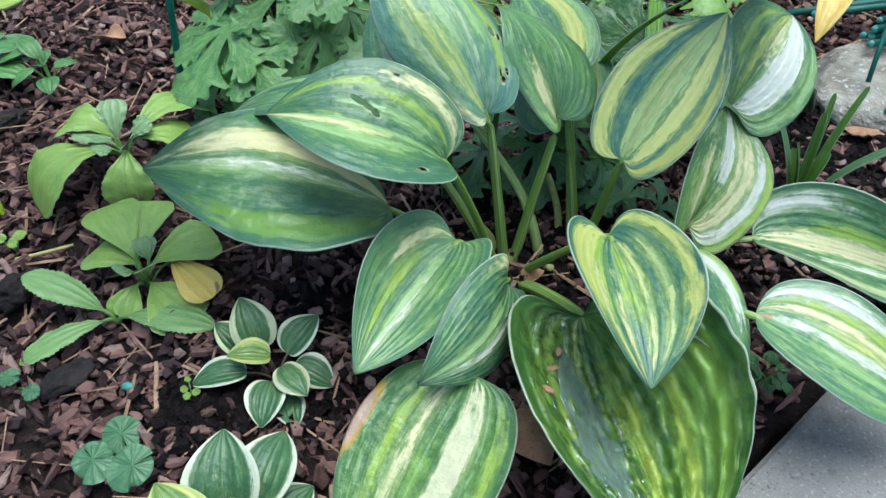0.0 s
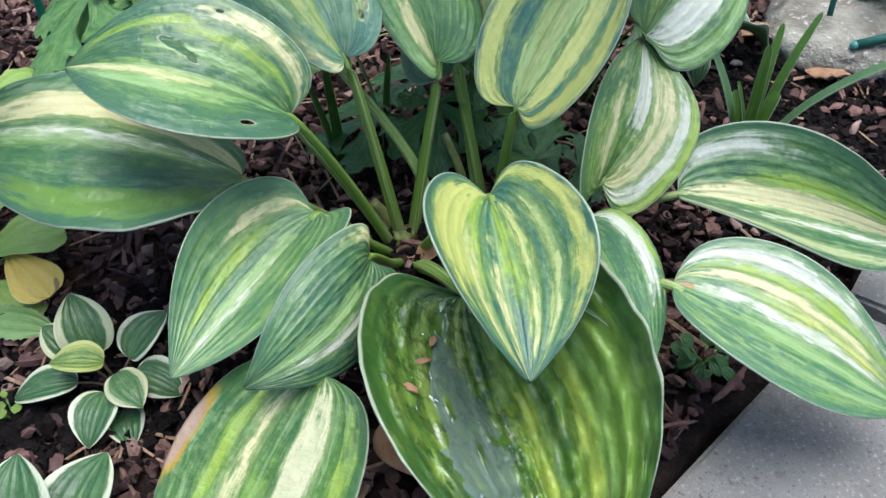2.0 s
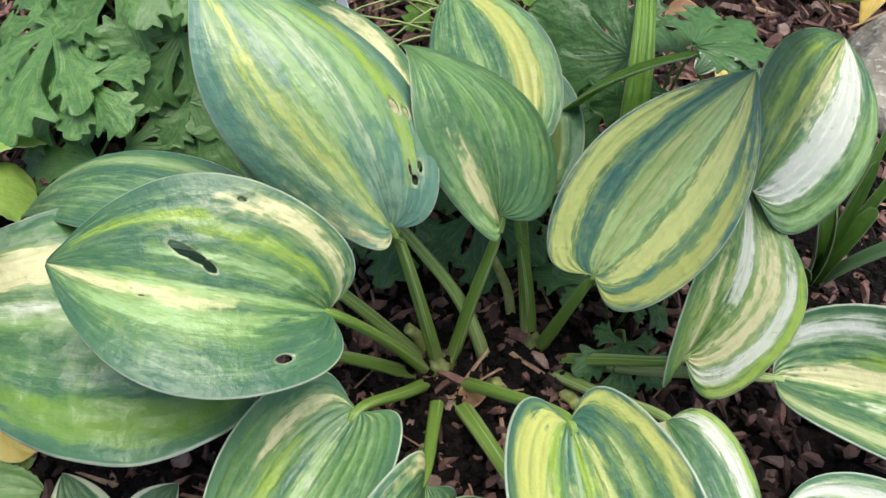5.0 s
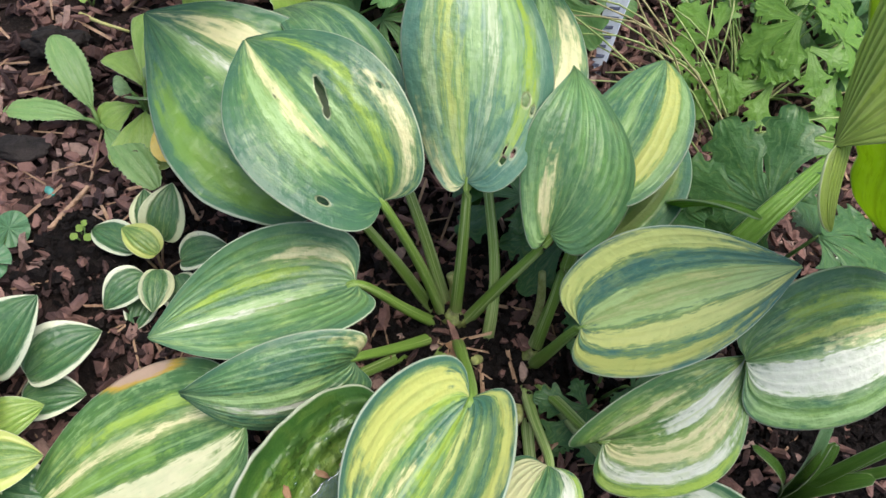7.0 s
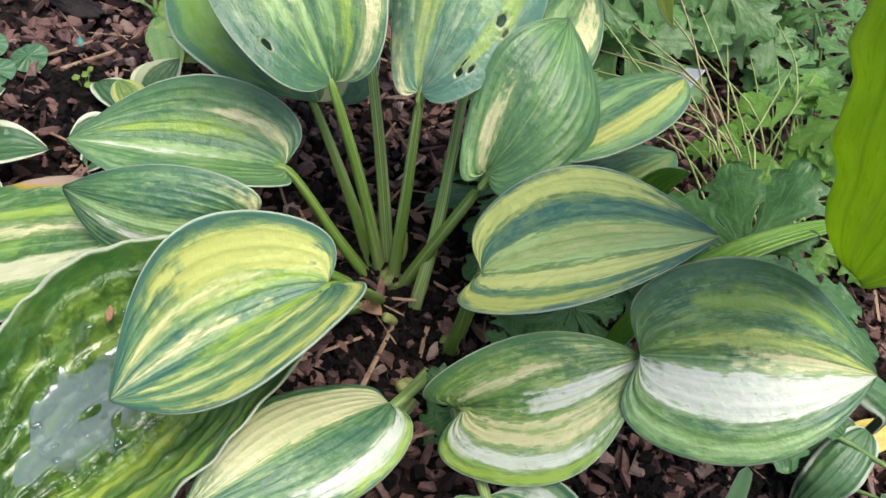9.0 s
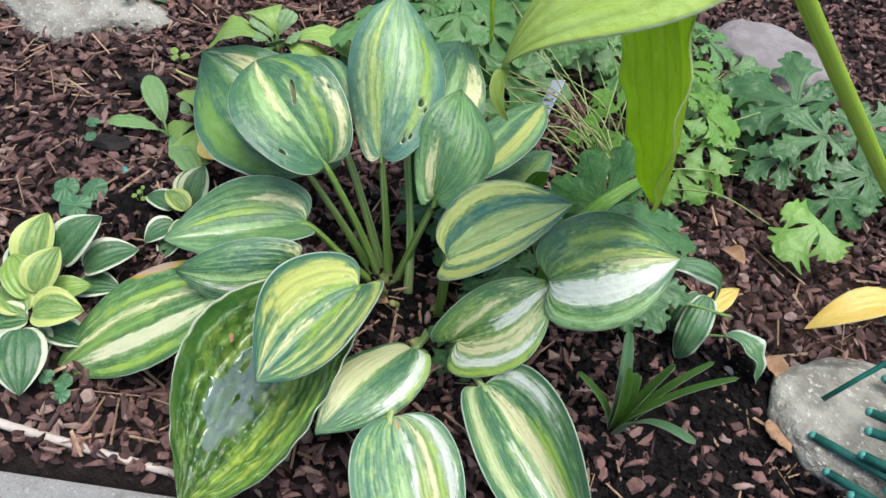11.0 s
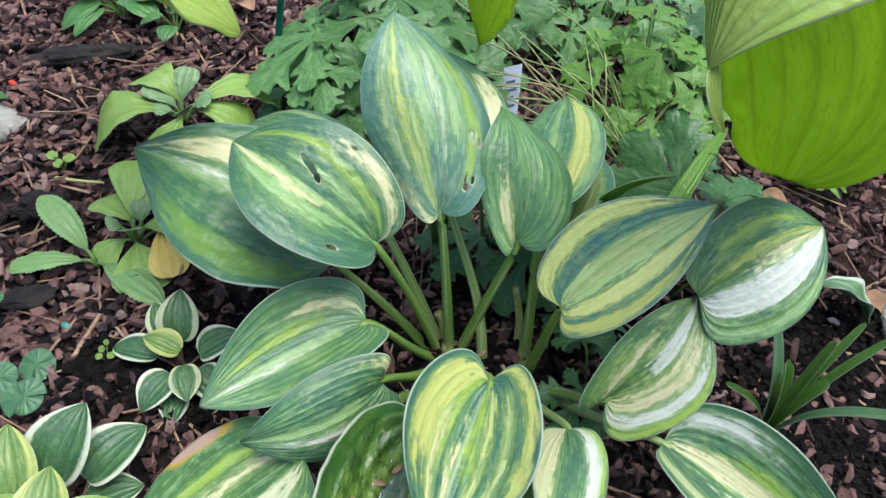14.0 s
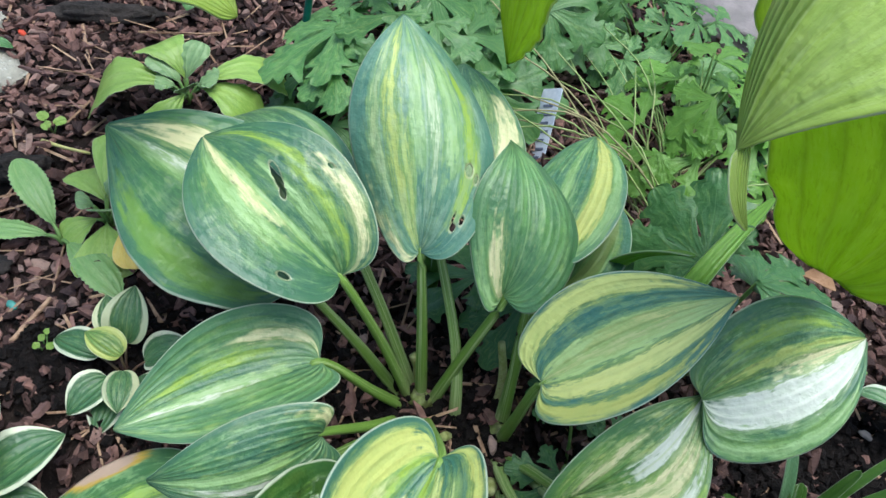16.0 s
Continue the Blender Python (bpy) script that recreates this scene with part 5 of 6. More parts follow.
def leafy_plant(name, label, spot, count, spread, height, length, width, mat, seed):
    rng = np.random.default_rng(seed)
    plant = thing(name, label, "plant", "small background plants")
    for k in range(count):
        a = rng.uniform(0, 6.28)
        r = spread * rng.uniform(0.2, 1.0)
        b = (spot[0] + r * 0.4 * math.cos(a), spot[1] + r * 0.4 * math.sin(a), height * rng.uniform(0.4, 1.0))
        t = (b[0] + length * math.cos(a) * rng.uniform(0.7, 1), b[1] + length * math.sin(a) * rng.uniform(0.7, 1), b[2] + rng.uniform(-0.02, 0.012))
        stalked_leaf(plant, mat, stem_green_mat, (spot[0], spot[1], -0.002), b, t, width * rng.uniform(0.7, 1.1), stalk=0.0014, arch=0.15, shoulder=0.7, taper=0.8, lobe=0.0, fold=0.15)
    return plant


leafy_plant("leafy_weed", "bushy green weed with pointed leaves by dark wood", (-0.455, 0.640), 12, 0.06, 0.045, 0.05, 0.014, leafy, 3)
leafy_plant("leafy_weed", "green weed with oval leaves in the mulch", (-0.385, 0.640), 6, 0.04, 0.04, 0.035, 0.010, leafy, 8)
leafy_plant("leafy_weed", "low weed with dull green leaves at the bed's edge", (-0.455, 0.655), 9, 0.05, 0.03, 0.045, 0.016, small_weed_mat, 11)
leafy_plant("leafy_weed", "round-leaved green weed at the back of the bed", (-0.470, 1.060), 9, 0.06, 0.05, 0.04, 0.022, mini_lime, 14)
leafy_plant("leafy_weed", "small upright green weed by the pale rock", (-0.475, 0.445), 8, 0.035, 0.05, 0.028, 0.007, small_weed_mat, 17)
leafy_plant("leafy_weed", "fuzzy low green weed near the kerb", (0.225, 0.300), 14, 0.03, 0.018, 0.012, 0.005, small_weed_mat, 19)

geranium_mat = leaf_material("geranium_leaf", 71, furrow=0.15, veins=7.5, lanes=5.0, groove_mix=0.2, vary=2.4, dark=(0.085, 0.225, 0.062), mid=(0.150, 0.335, 0.090), light=(0.29, 0.47, 0.17), streak=0.5, thin=0.28, rough=0.42)
anemone_mat = leaf_material("anemone_leaf", 72, furrow=0.15, veins=7.5, lanes=5.0, vary=2.4, dark=(0.14, 0.32, 0.045), mid=(0.21, 0.43, 0.06), light=(0.32, 0.53, 0.12), streak=0.3, thin=0.32, rough=0.42)
mini_young_mat = leaf_material("young_leaf", 74, furrow=0.15, veins=7.5, lanes=5.0, groove_mix=0.2, dark=(0.20, 0.40, 0.07), mid=(0.27, 0.48, 0.09), light=(0.36, 0.55, 0.16), streak=0.3, thin=0.3)
deep_leaf_mat = leaf_material("deep_green_leaf", 73, furrow=0.15, veins=7.5, lanes=5.0, vary=True, dark=(0.042, 0.130, 0.038), mid=(0.075, 0.195, 0.055), light=(0.16, 0.30, 0.11), streak=0.4, thin=0.2)


def lobed_plant(name, label, spot, radii, count, size, z0, z1, mat, seed, lobes=5, depth=0.92, lean=0.45):
    """A clump of lobed leaves on thin stalks that rise from one crown."""
    rng = np.random.default_rng(seed)
    plant = thing(name, label, "plant", "lobed foliage")
    for k in range(count):
        a, q = 2.399963 * k + rng.uniform(-0.3, 0.3), math.sqrt((k + 0.6) / count)
        x, y = spot[0] + radii[0] * q * math.cos(a), spot[1] + radii[1] * q * math.sin(a)
        z = z0 + (z1 - z0) * (1 - q * q) * rng.uniform(0.7, 1.0) + rng.uniform(0, 0.012)
        face = (lean * math.cos(a) + rng.normal(0, 0.24), lean * math.sin(a) - 0.30 + rng.normal(0, 0.24), 1)
        leaf = cut_leaf("leaf", mat, plant, (x, y, z), size * rng.uniform(0.65, 1.15), face, a + rng.normal(0, 0.7), lobes, seed + k * 1.7, fan=depth * rng.uniform(0.9, 1.1), droop=rng.uniform(0.0, 0.22), plump=rng.uniform(1.0, 1.30))
        foot = np.array([spot[0] + 0.15 * (x - spot[0]), spot[1] + 0.15 * (y - spot[1]), -0.002])
        tube("leaf_stalk", [foot, foot * 0.45 + np.array([x, y, z]) * 0.55 + (0, 0, 0.012), (x, y, z - 0.001)], 0.0014, 0.0009, stem_green_mat, leaf, sides=5, count=9)
    return plant


lobed_plant("geranium", "bushy clump of broad jagged green leaves", (-0.145, 0.665), (0.088, 0.120), 30, 0.068, 0.020, 0.130, geranium_mat, 21)
lobed_plant("geranium", "broad cut-leaved green clump at the back", (-0.105, 0.805), (0.090, 0.085), 17, 0.062, 0.02, 0.115, geranium_mat, 25)
lobed_plant("anemone", "fresh green anemone with small cut leaves", (0.098, 0.752), (0.066, 0.070), 22, 0.042, 0.03, 0.120, anemone_mat, 31, 3, 0.95)
lobed_plant("anemone", "straggling anemone foliage at the back", (0.02, 0.87), (0.12, 0.07), 20, 0.050, 0.03, 0.08, geranium_mat, 37)
dry_clump = thing("dry_stalks", "fan of thin pale green and straw-coloured stalks among foliage", "stalks")
rng = np.random.default_rng(91)
for k in range(40):
    a = rng.normal(math.pi - 0.25, 0.45) if k < 26 else rng.uniform(0.2, 2.6)
    ln = rng.uniform(0.10, 0.20)
    x, y, lift = rng.normal(0.105, 0.018), rng.normal(0.690, 0.022), rng.uniform(0.02, 0.09)
    e = (x + ln * math.cos(a), y + ln * math.sin(a), lift * rng.uniform(0.5, 1.3) + 0.012)
    tube("stalk", [(x, y, 0.004), ((x + e[0]) / 2 + rng.normal(0, 0.006), (y + e[1]) / 2 + rng.normal(0, 0.006), lift * 0.85 + 0.01), e], 0.0010, 0.0006, straw_mat if k % 4 == 0 else pale_stem_mat, dry_clump, sides=5, count=9)
lobed_plant("lobed_plant", "dark green lobed foliage beneath the hanging lime leaf", (0.235, 0.860), (0.085, 0.065), 13, 0.068, 0.03, 0.105, deep_leaf_mat, 41)
young = thing("lobed_plant", "young light green plant with one three-part leaf on bare soil", "plant", "lobed foliage")
young_leaf = cut_leaf("leaf", mini_young_mat, young, (0.287, 0.768, 0.048), 0.050, (0.05, -0.35, 1), -1.75, 3, 3.0, 1.25, 0.12, 0.2, 1.9)
tube("leaf_stalk", [(0.262, 0.800, -0.002), (0.272, 0.785, 0.035), (0.287, 0.769, 0.047)], 0.0016, 0.0011, stem_green_mat, young_leaf, sides=6, count=9)
lobed_plant("lobed_plant", "shaded lobed seedling leaves under the big hosta", (0.158, 0.436), (0.026, 0.026), 3, 0.046, 0.026, 0.040, deep_leaf_mat, 46)
lobed_plant("lobed_plant", "shaded green leaves between the hosta stalks", (0.085, 0.508), (0.060, 0.030), 6, 0.054, 0.035, 0.065, deep_leaf_mat, 48)
lobed_plant("lobed_plant", "dark glossy lobed leaves beside the striped hosta leaf", (0.185, 0.550), (0.045, 0.035), 7, 0.062, 0.07, 0.125, deep_leaf_mat, 50, 5, 0.62)

# upright strap leaf that bends over
strap = thing("strap_leaf_plant", "arching bright green strap-shaped leaf behind the hosta", "plant")
strap_mat = leaf_material("strap_leaf", 75, veins=7.0, lanes=5.0, dark=(0.17, 0.36, 0.04), mid=(0.23, 0.45, 0.06), light=(0.30, 0.50, 0.10), streak=0.2, thin=0.4)
blade("leaf", strap_mat, strap, (0.105, 0.525, 0.0), (0.160, 0.463, 0.205), width=0.0090, arch=0.10, shoulder=0.25, taper=0.45, lobe=0.0, fold=0.35, curl=0.0, rib=0.0002, ribs=3, nu=12, nv=40, thick=0.001)
blade("leaf", strap_mat, strap, (0.160, 0.500, 0.01), (0.182, 0.625, 0.130), width=0.0075, arch=0.30, shoulder=0.25, taper=0.45, lobe=0.0, fold=0.3, curl=0.0, rib=0.0002, ribs=3, nu=10, nv=30, thick=0.001)

# grass tuft
tuft = thing("grass_tuft", "tuft of green strap-like grass leaves in black soil", "grass", "")
tuft_mat = leaf_material("grass_blade", 77, vary=True, dark=(0.08, 0.20, 0.025), mid=(0.12, 0.27, 0.035), light=(0.16, 0.3, 0.08), streak=0.3, thin=0.2)
pale_tuft_mat = leaf_material("pale_grass_blade", 78, dark=(0.17, 0.34, 0.15), mid=(0.22, 0.40, 0.18), light=(0.25, 0.42, 0.22), streak=0.3, thin=0.2)
for tip, w, bow, m in (((0.352, 0.432, 0.115), 0.0048, 0.10, pale_tuft_mat), ((0.258, 0.484, 0.095), 0.0046, 0.06, pale_tuft_mat), ((0.318, 0.520, 0.088), 0.0026, 0.10, tuft_mat), ((0.245, 0.452, 0.05), 0.0030, 0.15, tuft_mat), ((0.280, 0.482, 0.062), 0.0055, 0.05, tuft_mat),
                       ((0.300, 0.492, 0.090), 0.0030, 0.05, tuft_mat), ((0.340, 0.515, 0.098), 0.0026, 0.12, tuft_mat), ((0.275, 0.470, 0.078), 0.0040, 0.05, tuft_mat), ((0.310, 0.480, 0.060), 0.0045, 0.10, tuft_mat)):
    blade("grass_blade", m, tuft, (0.289 + 0.08 * (tip[0] - 0.289), 0.464 + 0.08 * (tip[1] - 0.464), -0.004), tip, width=w * 1.25, arch=bow, shoulder=0.12, taper=0.22, lobe=0.0, fold=0.35, curl=0.0, rib=0.0, ribs=2, nu=8, nv=20, thick=0.0006)

# wilting variegated plant by the pale stone
wilted = thing("wilted_hosta", "small wilting hosta with curled white-edged leaves", "plant")
wilt_mat = leaf_material("wilting_leaf", 79, veins=9.0, groove_mix=0.15, vary=True, dark=(0.07, 0.17, 0.07), mid=(0.11, 0.24, 0.09), light=(0.22, 0.36, 0.18), streak=0.3, margin=(0.12, (0.60, 0.66, 0.52)))
WL = (0.268, 0.580, 0.0)
for b, e, w, kw in (((0.222, 0.585, 0.066), (0.268, 0.622, 0.018), 0.012, dict(curl=0.9, arch=0.45)), ((0.270, 0.598, 0.056), (0.282, 0.560, 0.006), 0.014, dict(curl=0.6, arch=0.30)), ((0.262, 0.596, 0.054), (0.262, 0.574, 0.014), 0.009, dict(curl=0.9, arch=0.3)), ((0.300, 0.596, 0.034), (0.345, 0.590, 0.012), 0.016, dict(curl=-0.5, arch=0.25, roll=0.4))):
    stalked_leaf(wilted, wilt_mat, stem_green_mat, WL, b, e, w, stalk=0.0016, nv=36, shoulder=0.5, taper=0.7, lobe=0.04, fold=0.1, wave=0.004, waves=2.5, **kw)
tube("leaf_stalk", [(0.225, 0.545, 0.05), (0.26, 0.575, 0.055), (0.295, 0.598, 0.052)], 0.0018, 0.0015, stem_green_mat, wilted, sides=6, count=10)
blade("leaf", yellow_leaf_mat, wilted, (0.268, 0.622, 0.012), (0.276, 0.660, 0.022), width=0.011, nu=14, nv=14, rib=0.0002)

# small dark bulb leaves behind the stalks
sprout = thing("bulb_shoot", "narrow green shoots behind the hosta stalks", "plant")
for x, y, tip in ((0.000, 0.487, (-0.012, 0.492, 0.085)), (0.004, 0.492, (0.002, 0.500, 0.095)), (0.034, 0.505, (0.024, 0.505, 0.09)), (0.040, 0.505, (0.046, 0.512, 0.085))):
    blade("leaf", tuft_mat, sprout, (x, y, -0.004), tip, width=0.0036, arch=0.04, shoulder=0.2, taper=0.4, lobe=0.0, fold=0.3, curl=0.0, rib=0.0, ribs=2, nu=8, nv=16, thick=0.0008)

# ---- stones, wood and litter ----
lump("stone", (0.428, 0.628, 0.006), (0.078, 0.066, 0.034), pale_stone_mat, 27.0, "pale rough garden stone half sunk in the soil", "stone", 40, 0.13, flat_top=0.6, turn=0.6)
lump("rock", (-0.545, 0.398, -0.004), (0.128, 0.088, 0.038), pale_stone_mat, 8.0, "large flat pale rock bordering the bed", "rock", 32, 0.25, flat_top=0.5, turn=0.5)
lump("stone", (0.085, 1.030, 0.0), (0.085, 0.055, 0.045), grey_stone_mat, 12.0, "greyish pink stone at the back of the bed", "stone", 24, 0.22, flat_top=0.5)
lump("stone", (-0.235, 1.120, 0.0), (0.13, 0.055, 0.04), tan_stone_mat, 15.0, "smooth tan stone at the back of the bed", "stone", 24, 0.15, flat_top=0.6)
lump("stone", (0.78, 1.02, 0.0), (0.10, 0.07, 0.05), grey_stone_mat, 18.0, "grey stone behind the lime stalks", "stone", 20, 0.2)
wood = lump("wood_piece", (0, 0, 0), (0.052, 0.011, 0.010), dark_wood_mat, 5.0, "dark rotten piece of wood on the mulch", "wood", 20, 0.35)
wood.matrix_world = pose(-0.435, 0.556, 0.012, 0, 0, 42)
stump = lump("wood_piece", (0, 0, 0), (0.024, 0.012, 0.012), dark_wood_mat, 9.0, "short dark rotten wood stump in the mulch", "wood", 20, 0.4)
stump.matrix_world = pose(-0.322, 0.380, 0.010, 0, 20, 70)
chunk = lump("wood_piece", (0, 0, 0), (0.019, 0.011, 0.006), dark_wood_mat, 19.0, "flat dark slate-coloured bark piece", "wood", 16, 0.3)
chunk.matrix_world = pose(-0.262, 0.300, 0.009, 0, 5, 40)


def clods(name, label, spot, count, spread, size, seed, z=None):
    """Crumbs of black soil, each a lump, in one heap."""
    rng = np.random.default_rng(seed)
    heap = thing(name, label, "soil clod", "soil clods")
    for k in range(count):
        x, y = spot[0] + rng.normal(0, spread), spot[1] + rng.normal(0, spread)
        s = size * rng.uniform(0.35, 1.0) * math.exp(-((x - spot[0]) ** 2 + (y - spot[1]) ** 2) / (4 * spread**2))
        lump("crumb", (x, y, (hill(x, y) + 0.004 if z is None else z) + s * 0.4), (s, s * 0.9, s * 0.7), black_soil_mat, rng.uniform(0, 90), "", "", 8, 0.4, heap)
    return heap


clods("soil_clod", "crumbly black soil heap in the mulch", (-0.170, 0.272), 22, 0.011, 0.007, 4)
clods("soil_clod", "crumbly black soil spilled on the kerb stone", (0.410, 0.424), 40, 0.009, 0.0045, 6, 0.012)
clods("soil_clod", "black soil heap beside the pale stone", (0.345, 0.560), 26, 0.022, 0.006, 9)
clods("soil_clod", "black soil under the small hosta", (-0.105, 0.320), 16, 0.013, 0.006, 12)
clods("soil_clod", "black soil crumbs along the kerb", (0.335, 0.440), 40, 0.036, 0.006, 14)
clods("soil_clod", "black soil around the hosta stalks", (0.020, 0.360), 24, 0.020, 0.006, 15)


def litter(name, mat, base, tip, width, label, **kw):
    ob = blade(name, mat, None, base, tip, width=width, nu=12, nv=12, rib=0.0002, lobe=0.0, **kw)
    return tagged(ob, label, "fallen leaf", "fallen leaves")


litter("dry_leaf", dry_mat, (0.334, 0.622, 0.012), (0.366, 0.606, 0.016), 0.010, "curled tan dry leaf beside the pale stone", curl=-0.5, wave=0.002)
litter("dry_leaf", dry_mat, (0.372, 0.572, 0.010), (0.402, 0.556, 0.014), 0.009, "torn tan dry leaf on black soil", curl=0.4, wave=0.003)
litter("dry_leaf", dry_mat, (0.046, 0.272, 0.012), (0.068, 0.230, 0.016), 0.018, "smooth brown dry leaf under the hosta", curl=0.2)
litter("dry_leaf", dry_mat, (-0.355, 0.715, 0.012), (-0.325, 0.700, 0.022), 0.012, "brown curled dry leaf on the mulch", curl=-0.6)
litter("dry_leaf", dry_mat, (0.235, 0.700, 0.012), (0.262, 0.690, 0.022), 0.010, "reddish brown dry leaf on the mulch", curl=-0.5)
litter("dry_leaf", dry_mat, (0.060, 0.385, 0.010), (0.078, 0.392, 0.016), 0.007, "brown dry scrap between the hosta stalks", curl=-0.5)
litter("yellow_leaf", leaf_material("orange_leaf", 81, veins=5.0, lanes=5.0, groove_mix=0.04, dark=(0.80, 0.56, 0.10), mid=(0.86, 0.65, 0.16), light=(0.90, 0.74, 0.34), streak=0.3, thin=0.3), (0.386, 0.696, 0.092), (0.345, 0.630, 0.062), 0.0150,
       "yellow-orange fallen leaf caught on the green stakes", arch=0.12, curl=-0.3)


def stick(name, points, r0, r1, mat, label, category="stick", **kw):
    return tagged(tube(name, points, r0, r1, mat, rough=0.25, **kw), label, category)


stick("root", [(-0.075, 0.052, 0.006), (-0.02, 0.088, 0.008), (0.03, 0.122, 0.007), (0.095, 0.166, 0.005)], 0.0042, 0.0032, root_mat, "pale bare root lying on the mulch", "root")
for p, q, w, text in (((-0.194, 0.274, 0.010), (-0.202, 0.312, 0.014), 0.0028, "broad pale wood splinter on the mulch"), ((-0.128, 0.345, 0.012), (-0.150, 0.352, 0.012), 0.0025, "tan wood splinter by the white-edged hosta"), ((-0.182, 0.300, 0.010), (-0.150, 0.306, 0.012), 0.0018, "thin straw beside the white-edged hosta"),
                      ((-0.345, 0.600, 0.01), (-0.390, 0.560, 0.012), 0.0022, "pale splinter on dark mulch"), ((-0.41, 0.47, 0.01), (-0.37, 0.49, 0.012), 0.003, "tan bark strip on the mulch"), ((0.02, 0.115, 0.01), (0.034, 0.14, 0.01), 0.003, "tan splinter near the pale root")):
    tagged(box("splinter", [(p[0], p[1] - w), (p[0] + w, p[1]), (q[0] + w * 0.6, q[1]), (q[0] - w * 0.4, q[1])], p[2], p[2] + 0.0025, splinter_mat, bevel=0.0005, wear=0.0006), text, "splinter", "splinters")
for name, spot, mat, text in (("plastic_bit", (-0.216, 0.291, 0.012), teal_end_mat, "tiny turquoise plastic scrap on the mulch"), ("plastic_bit", (-0.462, 0.487, 0.012), mottled("red_bit", (0.5, 0.06, 0.03), (0.6, 0.1, 0.05), 90), "tiny red scrap on the mulch"), ("pebble", (0.321, 0.585, 0.010), grey_stone_mat, "small white pebble on dark soil")):
    lump(name, spot, (0.005, 0.003, 0.0025), mat, spot[0] * 50, text, "scrap", 8, 0.3)

# ---- garden hardware ----
def stake(points, radius, label, collars=()):
    ob = thing("plant_stake", label, "plant stake", "plant stakes")
    rod = tube("rod", points, radius, radius * 0.95, stake_mat, ob, sides=12, count=16, rough=0.05)
    for c in collars:
        lump("collar", c, (radius * 1.6, radius * 1.6, radius * 1.1), stake_mat, 1.0, "", "", 10, 0.05, rod)
    return ob


stake([(-0.260, 0.638, -0.02), (-0.250, 0.655, 0.11), (-0.240, 0.672, 0.232)], 0.0036, "upright dark green plastic plant stake", [(-0.240, 0.672, 0.234), (-0.2415, 0.669, 0.212)])
stake([(-0.312, 0.917, -0.02), (-0.305, 0.915, 0.15), (-0.298, 0.912, 0.32)], 0.0042, "upright dark green plastic stake further back")
stake([(-0.315, 1.060, -0.02), (-0.312, 1.060, 0.15), (-0.31, 1.058, 0.30)], 0.0042, "dark green plastic stake at the back")

bundle = [((0.425, 0.678, 0.046), (0.800, 0.742, 0.060)), ((0.436, 0.641, 0.052), (0.810, 0.700, 0.070)), ((0.418, 0.662, 0.040), (0.830, 0.715, 0.055)), ((0.424, 0.612, 0.050), (0.820, 0.735, 0.080)), ((0.432, 0.590, 0.056), (0.800, 0.760, 0.085)),
          ((0.440, 0.577, 0.044), (0.830, 0.690, 0.060)), ((0.405, 0.572, 0.030), (0.790, 0.640, 0.055)), ((0.452, 0.545, 0.036), (0.820, 0.700, 0.070)), ((0.462, 0.525, 0.030), (0.800, 0.745, 0.075)), ((0.470, 0.512, 0.028), (0.830, 0.720, 0.070)),
          ((0.478, 0.520, 0.040), (0.820, 0.760, 0.090)), ((0.486, 0.505, 0.034), (0.84, 0.70, 0.08)), ((0.390, 0.735, 0.028), (0.80, 0.770, 0.05)), ((0.360, 0.742, 0.024), (0.78, 0.79, 0.045)), ((0.430, 0.555, 0.026), (0.83, 0.62, 0.05)),
          ((0.452, 0.655, 0.060), (0.82, 0.66, 0.070)), ((0.446, 0.628, 0.060), (0.84, 0.75, 0.090)), ((0.455, 0.600, 0.064), (0.82, 0.66, 0.080)), ((0.468, 0.560, 0.050), (0.80, 0.80, 0.095)), ((0.490, 0.530, 0.046), (0.78, 0.80, 0.10)), ((0.500, 0.515, 0.040), (0.84, 0.66, 0.07))]
rng = np.random.default_rng(17)
for k in range(26):
    q = rng.uniform(0, 1)
    a = (0.425 + 0.075 * q + rng.normal(0, 0.006), 0.690 - 0.175 * q + rng.normal(0, 0.006), 0.030 + 0.030 * rng.uniform(0, 1))
    bundle.append((a, (rng.uniform(0.80, 0.85), a[1] + 0.07 + 0.10 * q + rng.normal(0, 0.02), a[2] + rng.uniform(0.015, 0.04))))
for k, (a, b) in enumerate(bundle):
    rod = thing("spare_stake", "teal green plastic-coated stake lying in a bundle", "plant stake", "bundle of spare stakes")
    shaft = tube("rod", [a, tuple((np.array(a) + np.array(b)) / 2 + (0, 0, 0.004)), b], 0.0038, 0.0038, teal_mat, rod, sides=10, count=8)
    lump("end_cap", a, (0.0038, 0.0038, 0.0038), teal_end_mat, k, "", "", 8, 0.05, shaft)
stick("thin_stake", [(0.392, 0.600, 0.04), (0.432, 0.69, 0.14), (0.47, 0.78, 0.25)], 0.0022, 0.0022, stake_mat, "thin dark green stake leaning over the bundle", "plant stake", sides=8, count=10)


def plant_label(m, width, height, label, lines):
    """A plastic plant label with rows of unreadable print as bars."""
    ob = thing("plant_label", label, "plant label", "plant labels")
    card = box("card", [(-width / 2, -0.0005), (width / 2, -0.0005), (width / 2, 0.0005), (-width / 2, 0.0005)], 0, height, label_mat, ob, bevel=0.0002, wear=0.0002)
    for k in range(lines):
        w = width * (0.7 if k % 2 else 0.5)
        box("print_bar", [(-w / 2, -0.0012), (w / 2, -0.0012), (w / 2, -0.0006), (-w / 2, -0.0006)], height * (0.18 + 0.7 * k / lines), height * (0.18 + 0.7 * k / lines) + height * 0.03, ink_mat, card, bevel=0.0001, wear=0.0)
    ob.matrix_world = m
    return ob


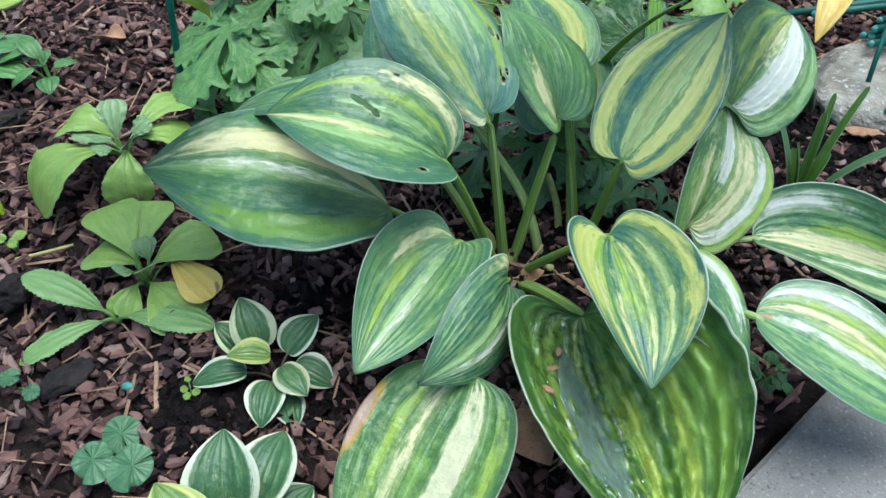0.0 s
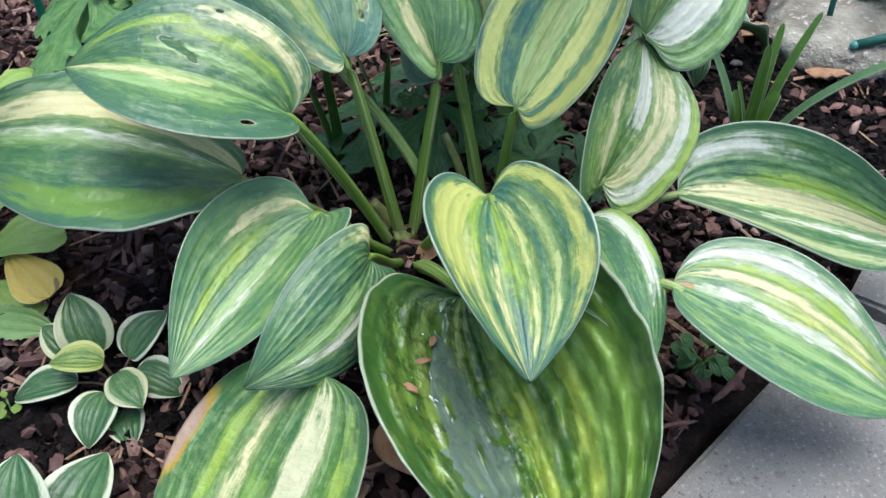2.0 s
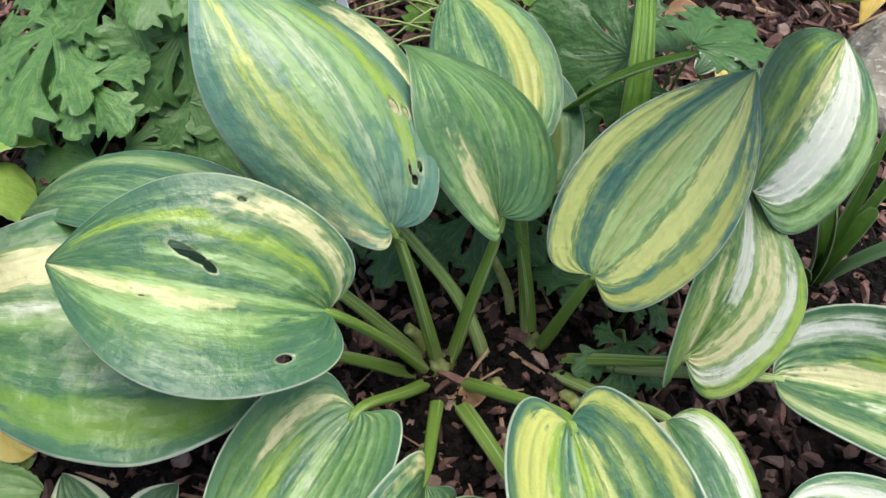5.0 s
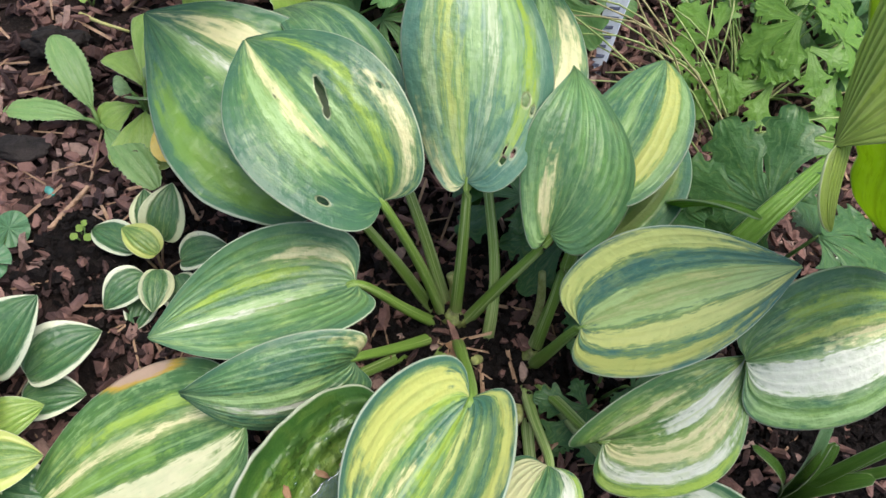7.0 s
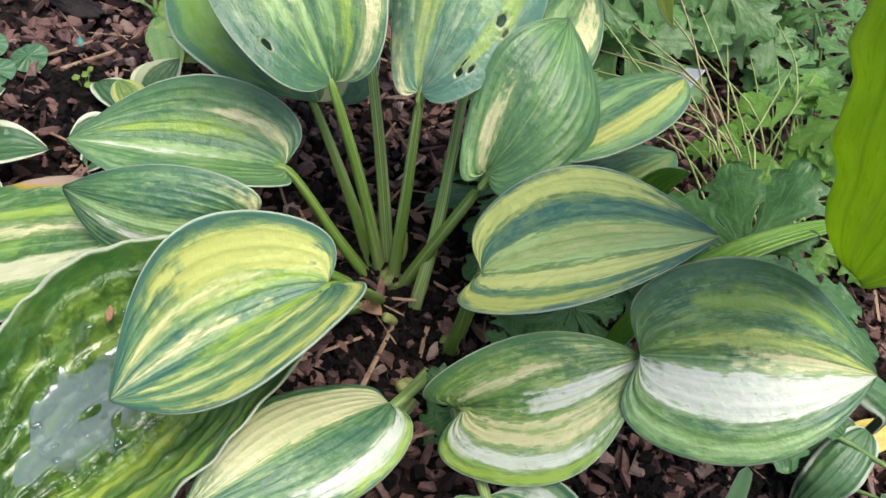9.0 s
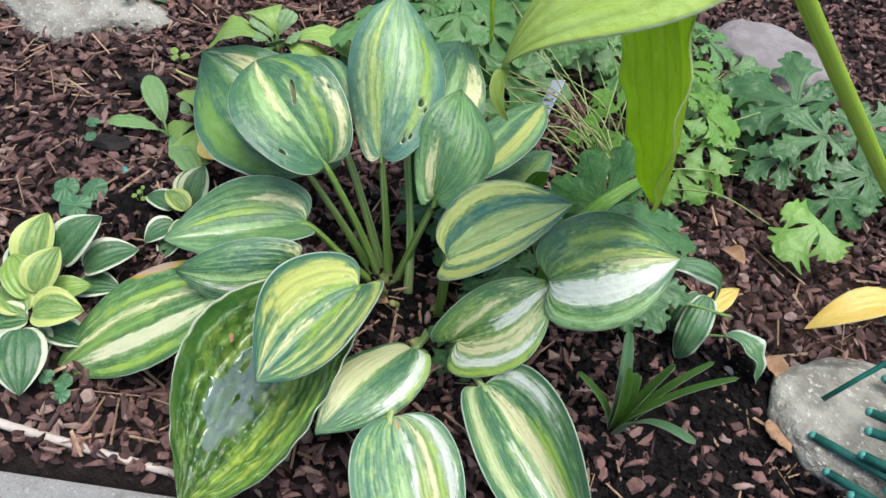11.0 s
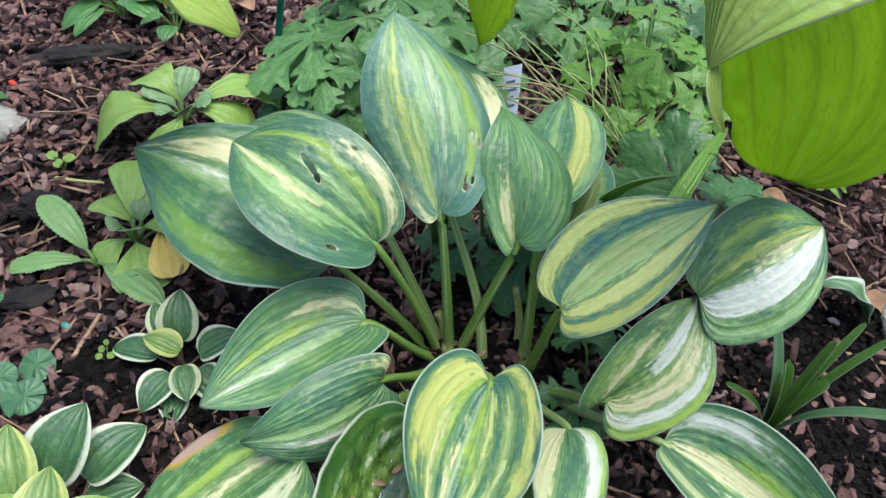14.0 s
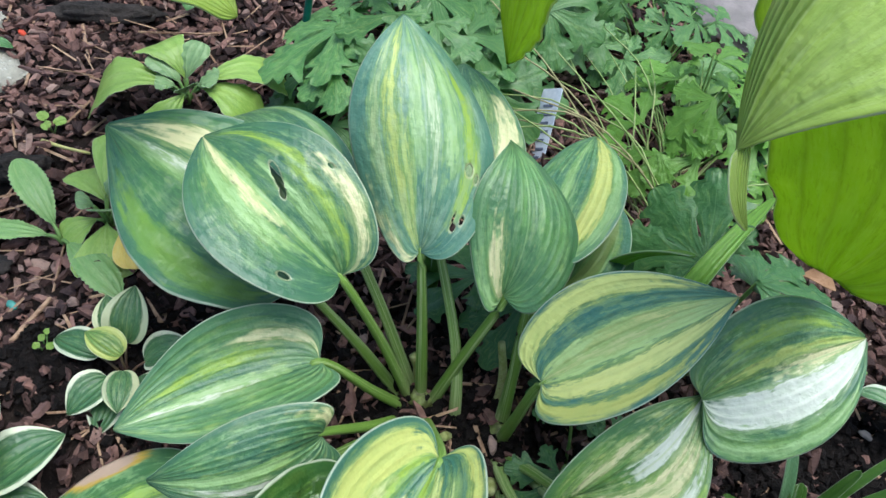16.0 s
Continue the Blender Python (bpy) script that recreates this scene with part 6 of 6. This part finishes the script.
plant_label(pose(-0.008, 0.668, -0.01, -48, -36, -8), 0.024, 0.085, "white plastic plant label with unreadable print among stalks", 7)
plant_label(pose(-0.346, 0.850, -0.01, -30, 0, 10), 0.040, 0.085, "white plastic plant label behind a green stake", 4)

# a lime leaf reaching in low at the bed's edge
blade("leaf", lime_mat, lime_hosta, (-0.237, 0.228, 0.290), (-0.173, 0.218, 0.255), width=0.024, arch=0.12, ribs=10, rib=0.001, wave=0.002, label="low lime-green leaf tip")
tube("petiole", [(0.43, 0.85, -0.005), (0.400, 0.835, 0.03), (0.352, 0.763, 0.107), (0.273, 0.611, 0.288), (0.205, 0.480, 0.450)], 0.0080, 0.0064, bright_stalk_mat, lime_hosta, groove=0.4, sides=12)

# rain water standing on the largest leaf: a sheet in its hollow and drops round it
WET_LEAF = dict(base=(0.090, 0.308, 0.069), tip=(0.135, 0.152, 0.037), roll=-0.136, width=0.0620, arch=-0.110, bend=0.038, curl=-0.722, twist=0.255, lobe=0.219, shoulder=0.726, fold=0.415)


def water_material(share, sky_share=0.0):
    """Clear water with a mirror-like surface; a grey-blue diffuse share paints in reflected sky."""
    g = Graph("rain_water")
    clear, shine, sky_tint = g.t.nodes.new("ShaderNodeBsdfTransparent"), g.t.nodes.new("ShaderNodeBsdfGlossy"), g.t.nodes.new("ShaderNodeBsdfDiffuse")
    body, both = g.t.nodes.new("ShaderNodeMixShader"), g.t.nodes.new("ShaderNodeMixShader")
    clear.inputs["Color"].default_value = (0.80, 0.88, 0.86, 1)
    sky_tint.inputs["Color"].default_value = (0.26, 0.33, 0.33, 1)
    shine.inputs["Roughness"].default_value = 0.10
    ripple = g.t.nodes.new("ShaderNodeBump")
    ripple.inputs["Strength"].default_value, ripple.inputs["Distance"].default_value = 0.08, 0.001
    g.t.links.new(g.noise(g.coord("Object"), 120.0, 2), ripple.inputs["Height"])
    g.t.links.new(ripple.outputs[0], shine.inputs["Normal"])
    body.inputs[0].default_value, both.inputs[0].default_value = sky_share, share
    g.t.links.new(clear.outputs[0], body.inputs[1])
    g.t.links.new(sky_tint.outputs[0], body.inputs[2])
    g.t.links.new(body.outputs[0], both.inputs[1])
    g.t.links.new(shine.outputs[0], both.inputs[2])
    g.t.links.new(both.outputs[0], g.out.inputs["Surface"])
    return g.mat


def rain_water(seed):
    rng = np.random.default_rng(seed)
    water = thing("rain_water", "shallow rain water and drops standing on the largest hosta leaf", "water")
    # the pool's second share is sky reflection painted as grey-blue colour
    pool_mat, drop_mat = water_material(0.12, 0.34), water_material(0.06)
    nu, nv = 26, 60
    verts, faces = [], []
    for j in range(nv + 1):
        f = j / nv
        v = 0.17 + 0.60 * f
        mid = -0.46 + 0.06 * math.sin(3.0 * f) + 0.05 * noise.noise(Vector((f * 5, seed, 0)))
        half = (0.05 + 0.21 * math.sin(math.pi * min(1.0, f * 1.05) ** 1.3) ** 0.8) * (1 + 0.35 * noise.noise(Vector((f * 9, seed, 3))))
        for i in range(nu + 1):
            q = 2 * i / nu - 1
            rim = abs(q) ** 6
            u = mid + half * q * (1 + 0.18 * noise.noise(Vector((f * 22, 4.0 if q > 0 else 9.0, seed))))
            p, n = blade_points(np.array([[u]]), np.array([[v]]), **WET_LEAF)
            verts.append(p[0, 0] + n[0, 0] * (0.0021 - 0.0030 * max(rim, abs(2 * f - 1) ** 10)))
    for j in range(nv):
        for i in range(nu):
            a = j * (nu + 1) + i
            faces.append((a, a + 1, a + nu + 2, a + nu + 1))
    pool = mesh_object("pool", verts, faces, pool_mat, water)
    pool.visible_shadow = False
    for k in range(30):
        u, v = rng.uniform(-0.75, -0.05), rng.uniform(0.10, 0.70)
        p, n = blade_points(np.array([[u]]), np.array([[v]]), **WET_LEAF)
        r = rng.uniform(0.0007, 0.0024)
        drop = lump("drop", tuple(p[0, 0] + n[0, 0] * (0.0016 + 0.2 * r)), (r, r * rng.uniform(0.8, 1.8), r * 0.55), drop_mat, k * 1.3, "", "", 8, 0.25, water)
        drop.visible_shadow = False
    return water


rain_water(7)

# brown scraps stuck to the wet leaf
for u, v, turn in ((-0.60, 0.27, 20), (-0.52, 0.20, 75), (-0.72, 0.36, -30)):
    p, n = blade_points(np.array([[u]]), np.array([[v]]), **WET_LEAF)
    scrap = lump("leaf_scrap", (0, 0, 0), (0.0042, 0.0018, 0.0010), dry_mat, turn, "orange-brown plant scrap stuck to the wet leaf", "scrap", 10, 0.35)
    scrap.matrix_world = pose(*(p[0, 0] + n[0, 0] * 0.0028), 0, 15, turn)
